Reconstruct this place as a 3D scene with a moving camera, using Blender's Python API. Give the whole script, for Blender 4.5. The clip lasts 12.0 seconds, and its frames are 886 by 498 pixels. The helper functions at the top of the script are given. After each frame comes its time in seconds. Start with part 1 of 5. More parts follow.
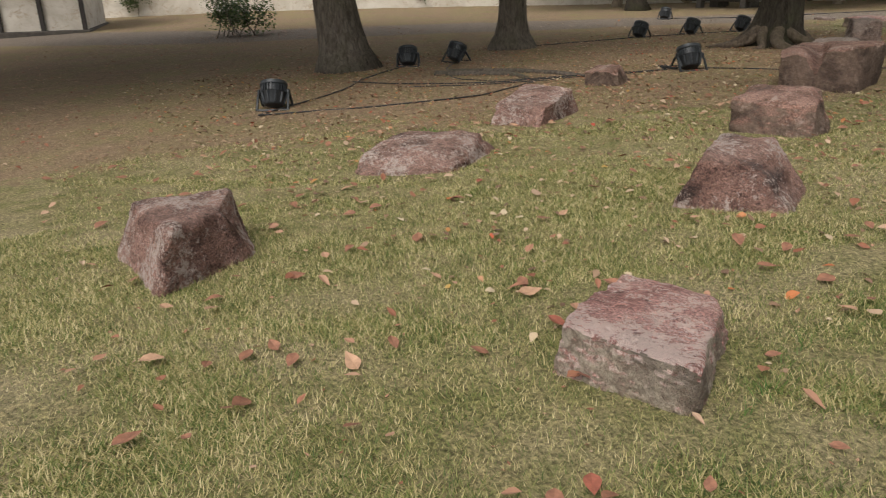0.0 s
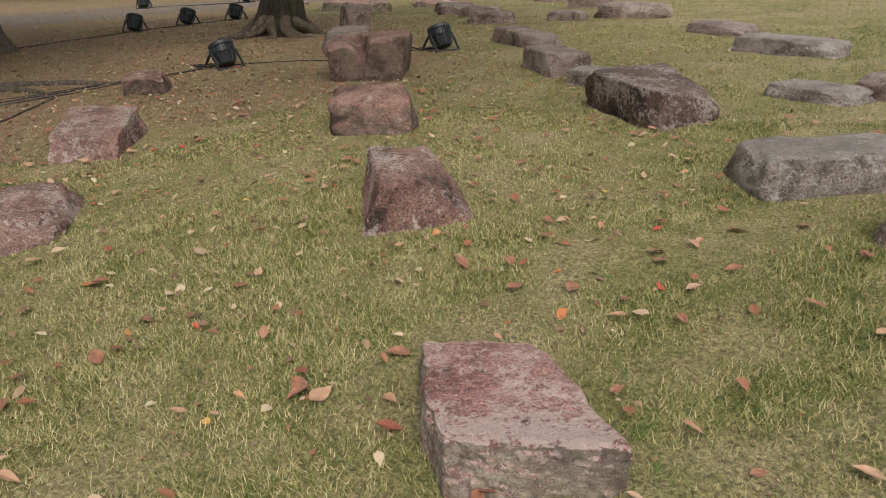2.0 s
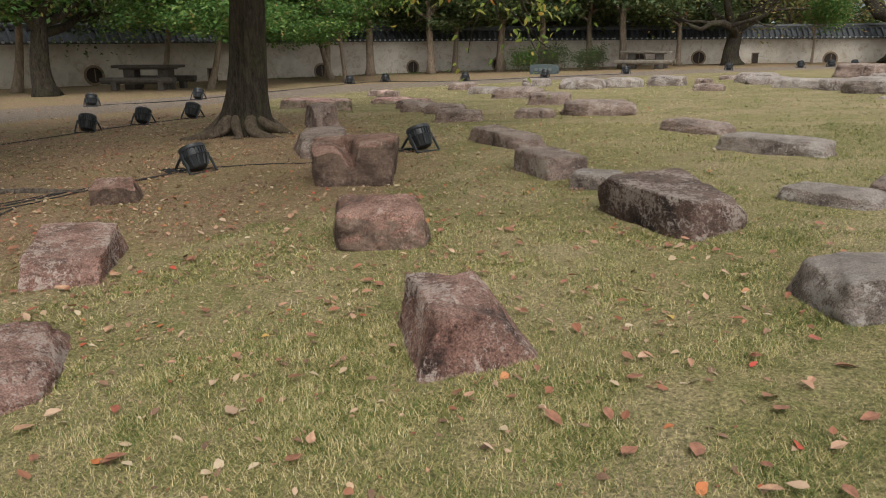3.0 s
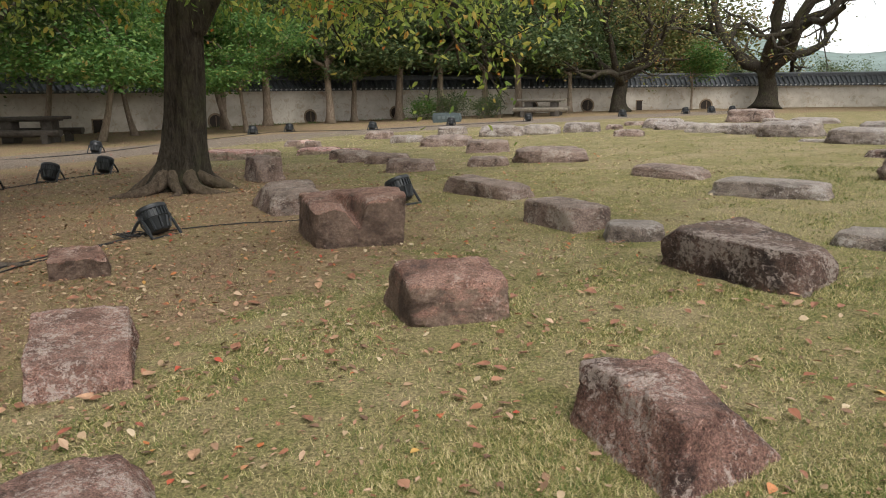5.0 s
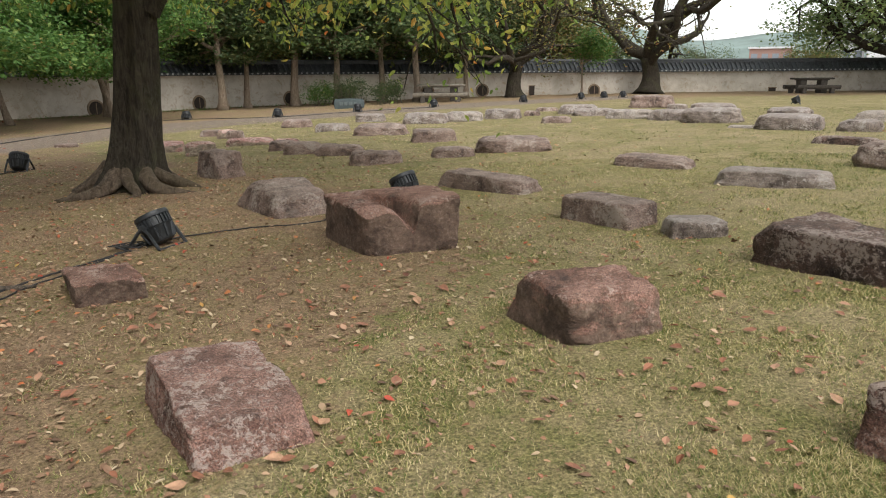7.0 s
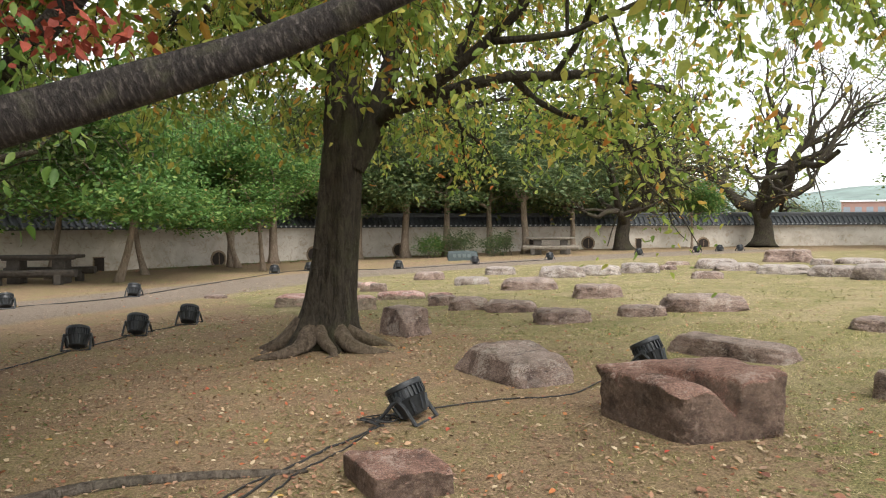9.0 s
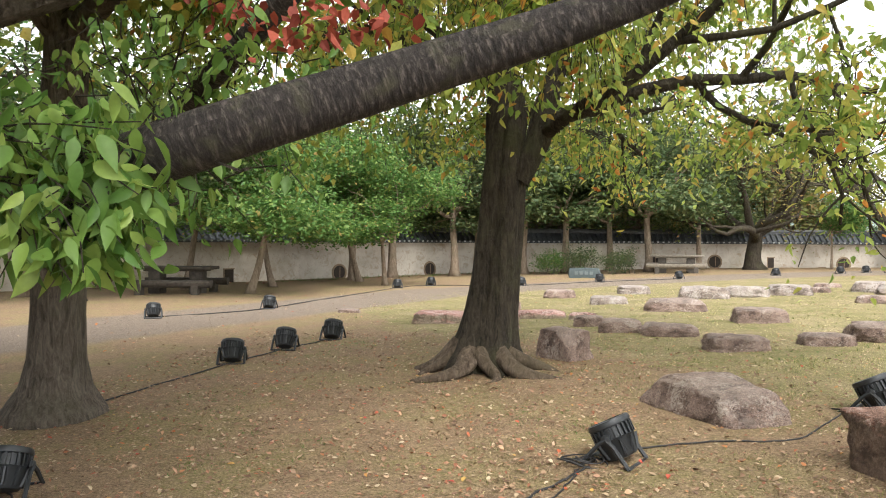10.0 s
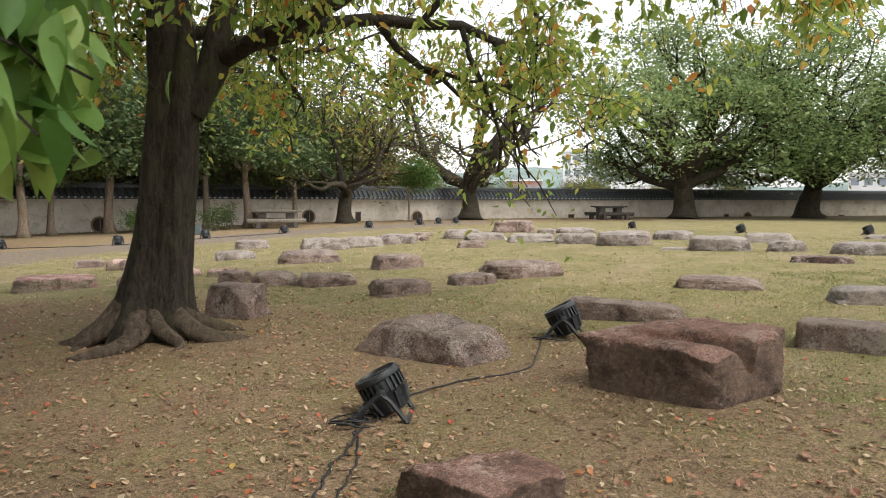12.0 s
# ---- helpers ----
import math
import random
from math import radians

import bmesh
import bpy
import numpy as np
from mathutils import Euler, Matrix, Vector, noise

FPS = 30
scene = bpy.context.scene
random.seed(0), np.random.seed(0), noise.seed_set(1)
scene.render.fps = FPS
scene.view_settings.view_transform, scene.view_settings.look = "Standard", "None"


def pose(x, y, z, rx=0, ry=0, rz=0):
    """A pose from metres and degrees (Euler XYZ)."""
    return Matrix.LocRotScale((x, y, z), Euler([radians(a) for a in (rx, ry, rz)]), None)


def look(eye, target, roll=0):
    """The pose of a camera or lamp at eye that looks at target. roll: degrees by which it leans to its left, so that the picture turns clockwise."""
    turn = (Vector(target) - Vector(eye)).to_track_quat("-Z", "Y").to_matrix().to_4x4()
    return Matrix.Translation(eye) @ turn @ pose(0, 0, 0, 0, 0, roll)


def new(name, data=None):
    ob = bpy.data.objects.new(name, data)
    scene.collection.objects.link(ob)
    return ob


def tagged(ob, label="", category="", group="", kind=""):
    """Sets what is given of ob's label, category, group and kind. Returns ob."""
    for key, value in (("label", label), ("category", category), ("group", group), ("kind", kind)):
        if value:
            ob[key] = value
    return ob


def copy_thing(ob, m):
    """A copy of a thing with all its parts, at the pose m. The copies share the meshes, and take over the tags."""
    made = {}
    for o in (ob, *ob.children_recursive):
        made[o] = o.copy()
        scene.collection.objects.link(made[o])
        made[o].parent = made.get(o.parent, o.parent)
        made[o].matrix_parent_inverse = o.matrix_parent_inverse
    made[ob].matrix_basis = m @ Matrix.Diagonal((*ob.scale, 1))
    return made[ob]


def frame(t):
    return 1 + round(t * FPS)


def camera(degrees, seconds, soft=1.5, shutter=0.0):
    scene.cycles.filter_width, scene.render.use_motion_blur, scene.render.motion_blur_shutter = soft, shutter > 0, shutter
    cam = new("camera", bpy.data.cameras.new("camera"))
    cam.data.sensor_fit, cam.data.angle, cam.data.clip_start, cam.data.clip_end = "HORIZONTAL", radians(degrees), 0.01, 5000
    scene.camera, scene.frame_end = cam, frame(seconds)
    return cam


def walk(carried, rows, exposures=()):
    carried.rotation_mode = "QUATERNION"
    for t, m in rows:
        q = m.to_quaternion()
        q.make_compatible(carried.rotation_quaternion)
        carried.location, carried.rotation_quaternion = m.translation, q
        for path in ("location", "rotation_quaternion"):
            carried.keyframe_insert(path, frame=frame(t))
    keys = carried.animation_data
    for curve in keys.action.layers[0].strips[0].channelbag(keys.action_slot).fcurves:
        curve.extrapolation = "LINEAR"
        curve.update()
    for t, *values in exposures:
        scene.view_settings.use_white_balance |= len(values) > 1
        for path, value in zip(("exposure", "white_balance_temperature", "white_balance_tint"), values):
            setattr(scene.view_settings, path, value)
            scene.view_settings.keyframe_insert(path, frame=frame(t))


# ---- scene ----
cam = camera(61.5, 12.0, 1.0, 0.08)

PATH = [
    (0, (3.531, -0.672, 1.081), (1.9, 0.252, 0.383), -1.2),
    (0.5, (3.352, -0.748, 1.094), (2.054, 0.543, 0.289), -1.8),
    (1, (3.114, -0.734, 1.145), (2.095, 0.775, 0.318), -1.0),
    (1.5, (2.85, -0.798, 1.175), (2.037, 0.833, 0.351), -0.5),
    (2, (2.599, -0.773, 1.198), (1.925, 0.951, 0.441), -0.5),
    (2.5, (2.303, -0.642, 1.226), (1.653, 1.161, 0.655), -0.5),
    (3, (1.999, -0.517, 1.262), (1.451, 1.33, 0.723), -0.4),
    (3.2, (1.888, -0.466, 1.269), (1.368, 1.393, 0.745), -0.8),
    (4.8, (0.946, -0.206, 1.236), (0.73, 1.737, 0.812), -0.4),
    (5, (0.782, -0.149, 1.235), (0.535, 1.791, 0.816), -0.6),
    (5.5, (0.423, -0.082, 1.293), (0.158, 1.862, 0.904), -0.9),
    (6, (0.084, -0.071, 1.259), (-0.052, 1.876, 0.82), -0.7),
    (6.5, (-0.249, 0.038, 1.255), (-0.216, 1.982, 0.786), -0.4),
    (6.7, (-0.385, 0.092, 1.272), (-0.295, 2.033, 0.796), -0.3),
    (8.3, (-1.591, 0.554, 1.421), (-1.552, 2.545, 1.234), -1.2),
    (8.5, (-1.738, 0.675, 1.355), (-1.696, 2.67, 1.221), -0.6),
    (9, (-2.077, 0.868, 1.351), (-2.192, 2.864, 1.286), -0.3),
    (9.5, (-2.439, 1.121, 1.368), (-2.761, 3.095, 1.383), 0.1),
    (10, (-2.788, 1.295, 1.357), (-3.178, 3.256, 1.333), 0.3),
    (10.5, (-3.009, 1.513, 1.334), (-3.077, 3.51, 1.256), 0.0),
    (11, (-3.197, 1.669, 1.33), (-2.817, 3.631, 1.243), -0.4),
    (11.5, (-3.479, 1.775, 1.28), (-2.755, 3.636, 1.178), -0.2),
    (12, (-3.812, 2.001, 1.22), (-3.109, 3.869, 1.088), 0.1),
]
walk(cam, [(t, look(eye, goal, roll)) for t, eye, goal, roll in PATH],
     [(0.0, 0.0), (3.0, 0.06), (6.0, 0.24), (8.5, 0.48), (9.5, 0.95), (10.5, 1.2), (11.2, 0.85), (12.0, 0.5)])

# ---- world, sun and exposure ----
world = bpy.data.worlds.new("world")
scene.world = world
world.use_nodes = True
wn = world.node_tree.nodes
wl = world.node_tree.links
sky = wn.new("ShaderNodeTexSky")
sky.sky_type = "NISHITA"
sky.sun_disc = False
sky.sun_elevation, sky.sun_rotation = radians(52), radians(150)
sky.air_density, sky.dust_density, sky.ozone_density = 1.0, 1.5, 1.0
haze = wn.new("ShaderNodeHueSaturation")
haze.inputs["Saturation"].default_value = 0.12
haze.inputs["Value"].default_value = 1.9
wl.new(sky.outputs["Color"], haze.inputs["Color"])
wl.new(haze.outputs["Color"], wn["Background"].inputs["Color"])
wn["Background"].inputs["Strength"].default_value = 0.13

sun_data = bpy.data.lights.new("sun", "SUN")
sun_data.energy, sun_data.angle, sun_data.color = 2.3, radians(40), (1.0, 0.96, 0.9)
sun = new("sun", sun_data)
sun.matrix_world = look((20, -30, 50), (0, 5, 0))

# ---- materials ----
def nodes_of(name, rough=0.8, spec=0.3):
    m = bpy.data.materials.new(name)
    m.use_nodes = True
    n, l = m.node_tree.nodes, m.node_tree.links
    b = n["Principled BSDF"]
    b.inputs["Roughness"].default_value = rough
    b.inputs["Specular IOR Level"].default_value = spec
    return m, n, l, b


def noise_node(n, l, coord, scale, detail=5, rough=0.6, dist=0.0):
    t = n.new("ShaderNodeTexNoise")
    t.inputs["Scale"].default_value, t.inputs["Detail"].default_value = scale, detail
    t.inputs["Roughness"].default_value, t.inputs["Distortion"].default_value = rough, dist
    l.new(coord, t.inputs["Vector"])
    return t.outputs["Fac"]


def ramp(n, l, fac, stops):
    r = n.new("ShaderNodeValToRGB")
    e = r.color_ramp.elements
    while len(e) < len(stops):
        e.new(0.5)
    for k, (p, c) in zip(e, stops):
        k.position, k.color = p, (*c, 1) if len(c) == 3 else c
    l.new(fac, r.inputs["Fac"])
    return r.outputs["Color"]


def mix(n, l, fac, a, b, mode="MIX"):
    x = n.new("ShaderNodeMix")
    x.data_type, x.blend_type = "RGBA", mode
    for sock, v in ((x.inputs["Factor"], fac), (x.inputs["A"], a), (x.inputs["B"], b)):
        if isinstance(v, (int, float)):
            sock.default_value = v
        elif isinstance(v, tuple):
            sock.default_value = (*v, 1)
        else:
            l.new(v, sock)
    return x.outputs["Result"]


def bump(n, l, b, height, strength, distance=0.02, prev=None):
    k = n.new("ShaderNodeBump")
    k.inputs["Strength"].default_value, k.inputs["Distance"].default_value = strength, distance
    l.new(height, k.inputs["Height"])
    if prev:
        l.new(prev, k.inputs["Normal"])
    l.new(k.outputs["Normal"], b.inputs["Normal"])
    return k.outputs["Normal"]


def coords(n, kind="Object"):
    return n.new("ShaderNodeTexCoord").outputs[kind]


def rock_material(name, base, warm, dark, lichen, lichen_amount, crust=None, tops=0.22):
    """Weathered granite: mottled colour, layers, darker pits, speckle and crusts of lichen."""
    m, n, l, b = nodes_of(name, 0.88, 0.22)
    info = n.new("ShaderNodeObjectInfo")
    shift = n.new("ShaderNodeVectorMath")
    shift.operation = "MULTIPLY_ADD"
    comb = n.new("ShaderNodeCombineXYZ")
    for k in "XYZ":
        l.new(info.outputs["Random"], comb.inputs[k])
    l.new(comb.outputs[0], shift.inputs[0])
    shift.inputs[1].default_value = (37, 53, 71)
    l.new(coords(n), shift.inputs[2])
    c = shift.outputs[0]
    layer = n.new("ShaderNodeMapping")
    layer.inputs["Rotation"].default_value = (0.25, 0.18, 0.6)
    layer.inputs["Scale"].default_value = (0.7, 3.4, 4.5)
    l.new(c, layer.inputs["Vector"])
    big = noise_node(n, l, c, 4.2, 7, 0.66, 0.5)
    col = ramp(n, l, big, [(0.33, dark), (0.45, base), (0.58, warm)])
    strata = noise_node(n, l, layer.outputs[0], 9, 7, 0.72, 0.6)
    col = mix(n, l, ramp(n, l, strata, [(0.36, (0.5, 0.5, 0.5)), (0.46, (0, 0, 0))]), col, dark)
    col = mix(n, l, ramp(n, l, strata, [(0.57, (0, 0, 0)), (0.68, (0.4, 0.4, 0.4))]), col, lichen)
    pits = noise_node(n, l, c, 21, 8, 0.74, 0.5)
    col = mix(n, l, ramp(n, l, pits, [(0.34, (0.7, 0.7, 0.7)), (0.44, (0, 0, 0))]), col, tuple(0.6 * v for v in dark))
    grain = noise_node(n, l, c, 120, 3, 0.75)
    col = mix(n, l, 0.75, col, ramp(n, l, grain, [(0.36, (0.14, 0.13, 0.13)), (0.5, (0.5, 0.5, 0.5)), (0.64, (0.88, 0.86, 0.83))]), "OVERLAY")
    stain = noise_node(n, l, c, 6.5, 8, 0.74, 1.0)
    col = mix(n, l, ramp(n, l, stain, [(0.56, (0, 0, 0)), (0.68, (0.45, 0.45, 0.45))]), col, dark)
    geo = n.new("ShaderNodeNewGeometry")
    sep = n.new("ShaderNodeSeparateXYZ")
    l.new(geo.outputs["Normal"], sep.inputs[0])
    spots = noise_node(n, l, c, 34, 9, 0.82, 0.6)
    patch = noise_node(n, l, c, 4.0, 3, 0.5)
    pm = n.new("ShaderNodeMath")
    pm.operation = "MULTIPLY_ADD"
    l.new(patch, pm.inputs[0])
    pm.inputs[1].default_value = 0.55
    l.new(spots, pm.inputs[2])
    k = 0.9 - lichen_amount
    col = mix(n, l, ramp(n, l, pm.outputs[0], [(k, (0, 0, 0)), (k + 0.05, (0.85, 0.85, 0.85))]), col, lichen)
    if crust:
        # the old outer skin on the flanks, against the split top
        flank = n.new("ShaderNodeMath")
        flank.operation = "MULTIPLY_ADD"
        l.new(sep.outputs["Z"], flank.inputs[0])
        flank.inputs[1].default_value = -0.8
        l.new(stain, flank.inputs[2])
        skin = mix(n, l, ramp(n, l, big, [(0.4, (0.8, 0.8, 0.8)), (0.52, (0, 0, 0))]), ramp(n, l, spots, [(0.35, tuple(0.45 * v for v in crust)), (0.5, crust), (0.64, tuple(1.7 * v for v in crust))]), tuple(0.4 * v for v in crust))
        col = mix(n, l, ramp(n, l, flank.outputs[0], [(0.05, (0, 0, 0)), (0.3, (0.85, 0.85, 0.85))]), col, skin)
    # upper faces mixed towards pale grey, broken up by noise
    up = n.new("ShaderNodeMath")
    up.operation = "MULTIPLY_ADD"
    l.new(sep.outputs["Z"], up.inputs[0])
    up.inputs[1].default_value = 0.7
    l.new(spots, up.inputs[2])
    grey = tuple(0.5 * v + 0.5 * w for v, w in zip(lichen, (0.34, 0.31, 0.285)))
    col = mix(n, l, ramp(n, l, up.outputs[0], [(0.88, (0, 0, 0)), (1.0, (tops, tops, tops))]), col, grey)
    l.new(col, b.inputs["Base Color"])
    h1 = noise_node(n, l, c, 12, 9, 0.72, 0.6)
    p = bump(n, l, b, h1, 1.0, 0.06)
    p = bump(n, l, b, strata, 1.0, 0.05, p)
    p = bump(n, l, b, pits, 0.8, 0.02, p)
    bump(n, l, b, grain, 0.8, 0.006, p)
    return m


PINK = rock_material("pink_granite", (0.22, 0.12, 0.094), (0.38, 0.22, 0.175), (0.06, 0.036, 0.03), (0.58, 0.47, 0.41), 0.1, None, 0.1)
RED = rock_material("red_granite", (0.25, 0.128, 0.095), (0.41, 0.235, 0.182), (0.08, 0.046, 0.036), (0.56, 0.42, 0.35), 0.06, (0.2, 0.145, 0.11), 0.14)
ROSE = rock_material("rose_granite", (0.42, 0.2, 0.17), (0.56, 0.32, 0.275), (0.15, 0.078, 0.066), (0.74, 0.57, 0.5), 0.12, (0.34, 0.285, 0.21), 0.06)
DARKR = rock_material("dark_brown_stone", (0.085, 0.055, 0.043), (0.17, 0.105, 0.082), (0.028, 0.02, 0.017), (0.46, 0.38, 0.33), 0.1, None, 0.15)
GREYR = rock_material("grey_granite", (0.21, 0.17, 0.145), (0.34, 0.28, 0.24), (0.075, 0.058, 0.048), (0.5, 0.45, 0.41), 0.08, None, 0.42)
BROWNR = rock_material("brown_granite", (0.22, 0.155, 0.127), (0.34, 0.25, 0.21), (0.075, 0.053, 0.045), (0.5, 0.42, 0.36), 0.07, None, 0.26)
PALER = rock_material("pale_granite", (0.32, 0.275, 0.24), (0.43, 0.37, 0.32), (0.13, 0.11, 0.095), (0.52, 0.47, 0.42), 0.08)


def ground_material():
    m, n, l, b = nodes_of("lawn_soil_and_gravel", 0.95, 0.12)
    c = coords(n)

    def attr(name):
        a = n.new("ShaderNodeAttribute")
        a.attribute_name = name
        return a.outputs["Fac"]

    fine = noise_node(n, l, c, 60, 5, 0.75)
    mid = noise_node(n, l, c, 6, 6, 0.65, 0.3)
    broad = noise_node(n, l, c, 1.1, 5, 0.6)
    grass = mix(n, l, ramp(n, l, mid, [(0.38, (0, 0, 0)), (0.62, (1, 1, 1))]), (0.228, 0.188, 0.1), (0.155, 0.147, 0.06))
    grass = mix(n, l, ramp(n, l, broad, [(0.45, (0, 0, 0)), (0.62, (1, 1, 1))]), grass, (0.25, 0.205, 0.12))
    tuft = noise_node(n, l, c, 75, 6, 0.8, 0.5)
    grass = mix(n, l, 0.8, grass, ramp(n, l, tuft, [(0.36, (0.2, 0.22, 0.17)), (0.5, (0.5, 0.5, 0.5)), (0.62, (0.85, 0.82, 0.76))]), "OVERLAY")
    soil = mix(n, l, ramp(n, l, mid, [(0.35, (0, 0, 0)), (0.65, (1, 1, 1))]), (0.165, 0.112, 0.07), (0.24, 0.168, 0.105))
    soil = mix(n, l, ramp(n, l, broad, [(0.44, (0, 0, 0)), (0.6, (0.75, 0.75, 0.75))]), soil, (0.19, 0.17, 0.07))
    crumb = noise_node(n, l, c, 24, 6, 0.75, 0.6)
    soil = mix(n, l, ramp(n, l, crumb, [(0.42, (0, 0, 0)), (0.6, (0.75, 0.75, 0.75))]), soil, (0.29, 0.205, 0.13))
    soil = mix(n, l, ramp(n, l, noise_node(n, l, c, 34, 6, 0.8, 0.4), [(0.57, (0, 0, 0)), (0.66, (0.6, 0.6, 0.6))]), soil, (0.1, 0.066, 0.042))
    gravel = mix(n, l, ramp(n, l, fine, [(0.35, (0, 0, 0)), (0.65, (1, 1, 1))]), (0.13, 0.102, 0.08), (0.235, 0.19, 0.15))
    lim = n.new("ShaderNodeMath")
    lim.operation = "MULTIPLY_ADD"
    l.new(mid, lim.inputs[0])
    lim.inputs[1].default_value = 0.9
    l.new(attr("lawn"), lim.inputs[2])
    col = mix(n, l, ramp(n, l, lim.outputs[0], [(0.72, (0, 0, 0)), (1.15 / 1.4, (1, 1, 1))]), soil, grass)
    pth = n.new("ShaderNodeMath")
    pth.operation = "MULTIPLY_ADD"
    l.new(mid, pth.inputs[0])
    pth.inputs[1].default_value = 0.5
    l.new(attr("path"), pth.inputs[2])
    col = mix(n, l, ramp(n, l, pth.outputs[0], [(0.62, (0, 0, 0)), (0.9, (1, 1, 1))]), col, gravel)
    col = mix(n, l, 0.8, col, ramp(n, l, fine, [(0.36, (0.2, 0.2, 0.2)), (0.5, (0.5, 0.5, 0.5)), (0.64, (0.8, 0.8, 0.78))]), "OVERLAY")
    l.new(col, b.inputs["Base Color"])
    p = bump(n, l, b, fine, 0.8, 0.02)
    bump(n, l, b, noise_node(n, l, c, 180, 3, 0.7), 0.5, 0.006, p)
    return m


GROUND = ground_material()


def bark_material(name, dark, light, moss, ring=0.0):
    m, n, l, b = nodes_of(name, 0.9, 0.2)
    c = coords(n)
    mp = n.new("ShaderNodeMapping")
    mp.inputs["Scale"].default_value = (1, 1, 0.22)
    l.new(c, mp.inputs["Vector"])
    v = mp.outputs[0]
    a = noise_node(n, l, v, 22, 7, 0.7, 0.8)
    col = ramp(n, l, a, [(0.35, dark), (0.65, light)])
    g = noise_node(n, l, c, 2.3, 5, 0.6)
    col = mix(n, l, ramp(n, l, g, [(0.5, (0, 0, 0)), (0.7, (0.6, 0.6, 0.6))]), col, moss)
    l.new(col, b.inputs["Base Color"])
    patch = noise_node(n, l, c, 6.0, 8, 0.75, 1.5)
    p = bump(n, l, b, a, 1.0, 0.035)
    p = bump(n, l, b, patch, 0.9, 0.06, p)
    bump(n, l, b, noise_node(n, l, c, 90, 4, 0.7), 0.5, 0.006, p)
    return m


BARK = bark_material("dark_cherry_bark", (0.014, 0.011, 0.009), (0.078, 0.064, 0.045), (0.066, 0.068, 0.031))
BARK_GREY = bark_material("grey_brown_bark", (0.06, 0.048, 0.038), (0.2, 0.165, 0.13), (0.1, 0.095, 0.06))
BARK_ROOT = bark_material("worn_root_bark", (0.06, 0.043, 0.031), (0.19, 0.145, 0.105), (0.11, 0.09, 0.055))
BARK_PALE = bark_material("pale_tan_bark", (0.15, 0.11, 0.08), (0.33, 0.26, 0.19), (0.16, 0.14, 0.09))


def banded_bark():
    m, n, l, b = nodes_of("banded_cherry_branch_bark", 0.75, 0.3)
    c = coords(n, "UV")
    mp = n.new("ShaderNodeMapping")
    mp.inputs["Scale"].default_value = (1.2, 9.0, 1)
    l.new(c, mp.inputs["Vector"])
    a = noise_node(n, l, mp.outputs[0], 6.0, 7, 0.72, 0.3)
    col = ramp(n, l, a, [(0.36, (0.011, 0.009, 0.008)), (0.52, (0.036, 0.029, 0.026)), (0.68, (0.15, 0.125, 0.112))])
    o = coords(n)
    g = noise_node(n, l, o, 9, 5, 0.6)
    col = mix(n, l, ramp(n, l, g, [(0.55, (0, 0, 0)), (0.68, (0.5, 0.5, 0.5))]), col, (0.09, 0.085, 0.05))
    l.new(col, b.inputs["Base Color"])
    p = bump(n, l, b, a, 1.0, 0.03)
    bump(n, l, b, noise_node(n, l, o, 120, 4, 0.7), 0.6, 0.005, p)
    return m


BARK_BAND = banded_bark()


def leaf_material(name, stops, rough=0.5, through_light=0.35):
    m, n, l, b = nodes_of(name, rough, 0.35)
    geo = n.new("ShaderNodeNewGeometry")
    col = ramp(n, l, geo.outputs["Random Per Island"], stops)
    c = coords(n)
    col = mix(n, l, 0.35, col, ramp(n, l, noise_node(n, l, c, 40, 3, 0.6), [(0.3, (0.35, 0.35, 0.35)), (0.7, (0.65, 0.65, 0.65))]), "OVERLAY")
    l.new(col, b.inputs["Base Color"])
    tr = n.new("ShaderNodeBsdfTranslucent")
    l.new(col, tr.inputs["Color"])
    ms = n.new("ShaderNodeMixShader")
    ms.inputs["Fac"].default_value = through_light
    l.new(b.outputs[0], ms.inputs[1])
    l.new(tr.outputs[0], ms.inputs[2])
    l.new(ms.outputs[0], n["Material Output"].inputs["Surface"])
    return m


LEAF_CHERRY = leaf_material("cherry_leaf", [(0.0, (0.14, 0.22, 0.045)), (0.35, (0.24, 0.33, 0.07)), (0.65, (0.36, 0.41, 0.09)), (0.9, (0.5, 0.45, 0.11)), (0.975, (0.58, 0.29, 0.06)), (0.997, (0.5, 0.17, 0.05))], 0.5, 0.6)
LEAF_NEAR = leaf_material("fresh_green_leaf", [(0.0, (0.075, 0.165, 0.033)), (0.6, (0.16, 0.27, 0.055)), (1.0, (0.27, 0.36, 0.085))], 0.45, 0.45)
LEAF_RED = leaf_material("withered_red_leaf", [(0.0, (0.16, 0.03, 0.02)), (1.0, (0.33, 0.07, 0.04))], 0.7, 0.2)
LEAF_DARK = leaf_material("dark_evergreen_leaf", [(0.0, (0.035, 0.065, 0.022)), (0.6, (0.08, 0.12, 0.042)), (1.0, (0.16, 0.18, 0.065))], 0.5, 0.35)
LEAF_MAPLE = leaf_material("maple_leaf", [(0.0, (0.05, 0.12, 0.026)), (0.6, (0.1, 0.2, 0.045)), (0.96, (0.2, 0.28, 0.07)), (1.0, (0.35, 0.24, 0.08))], 0.55, 0.45)
LEAF_OLIVE = leaf_material("olive_autumn_leaf", [(0.0, (0.09, 0.11, 0.03)), (0.5, (0.16, 0.17, 0.05)), (0.85, (0.24, 0.2, 0.07)), (1.0, (0.28, 0.14, 0.06))], 0.6, 0.35)
LEAF_BRIGHT = leaf_material("light_green_leaf", [(0.0, (0.13, 0.2, 0.075)), (0.6, (0.22, 0.3, 0.115)), (1.0, (0.34, 0.39, 0.16))], 0.5, 0.5)
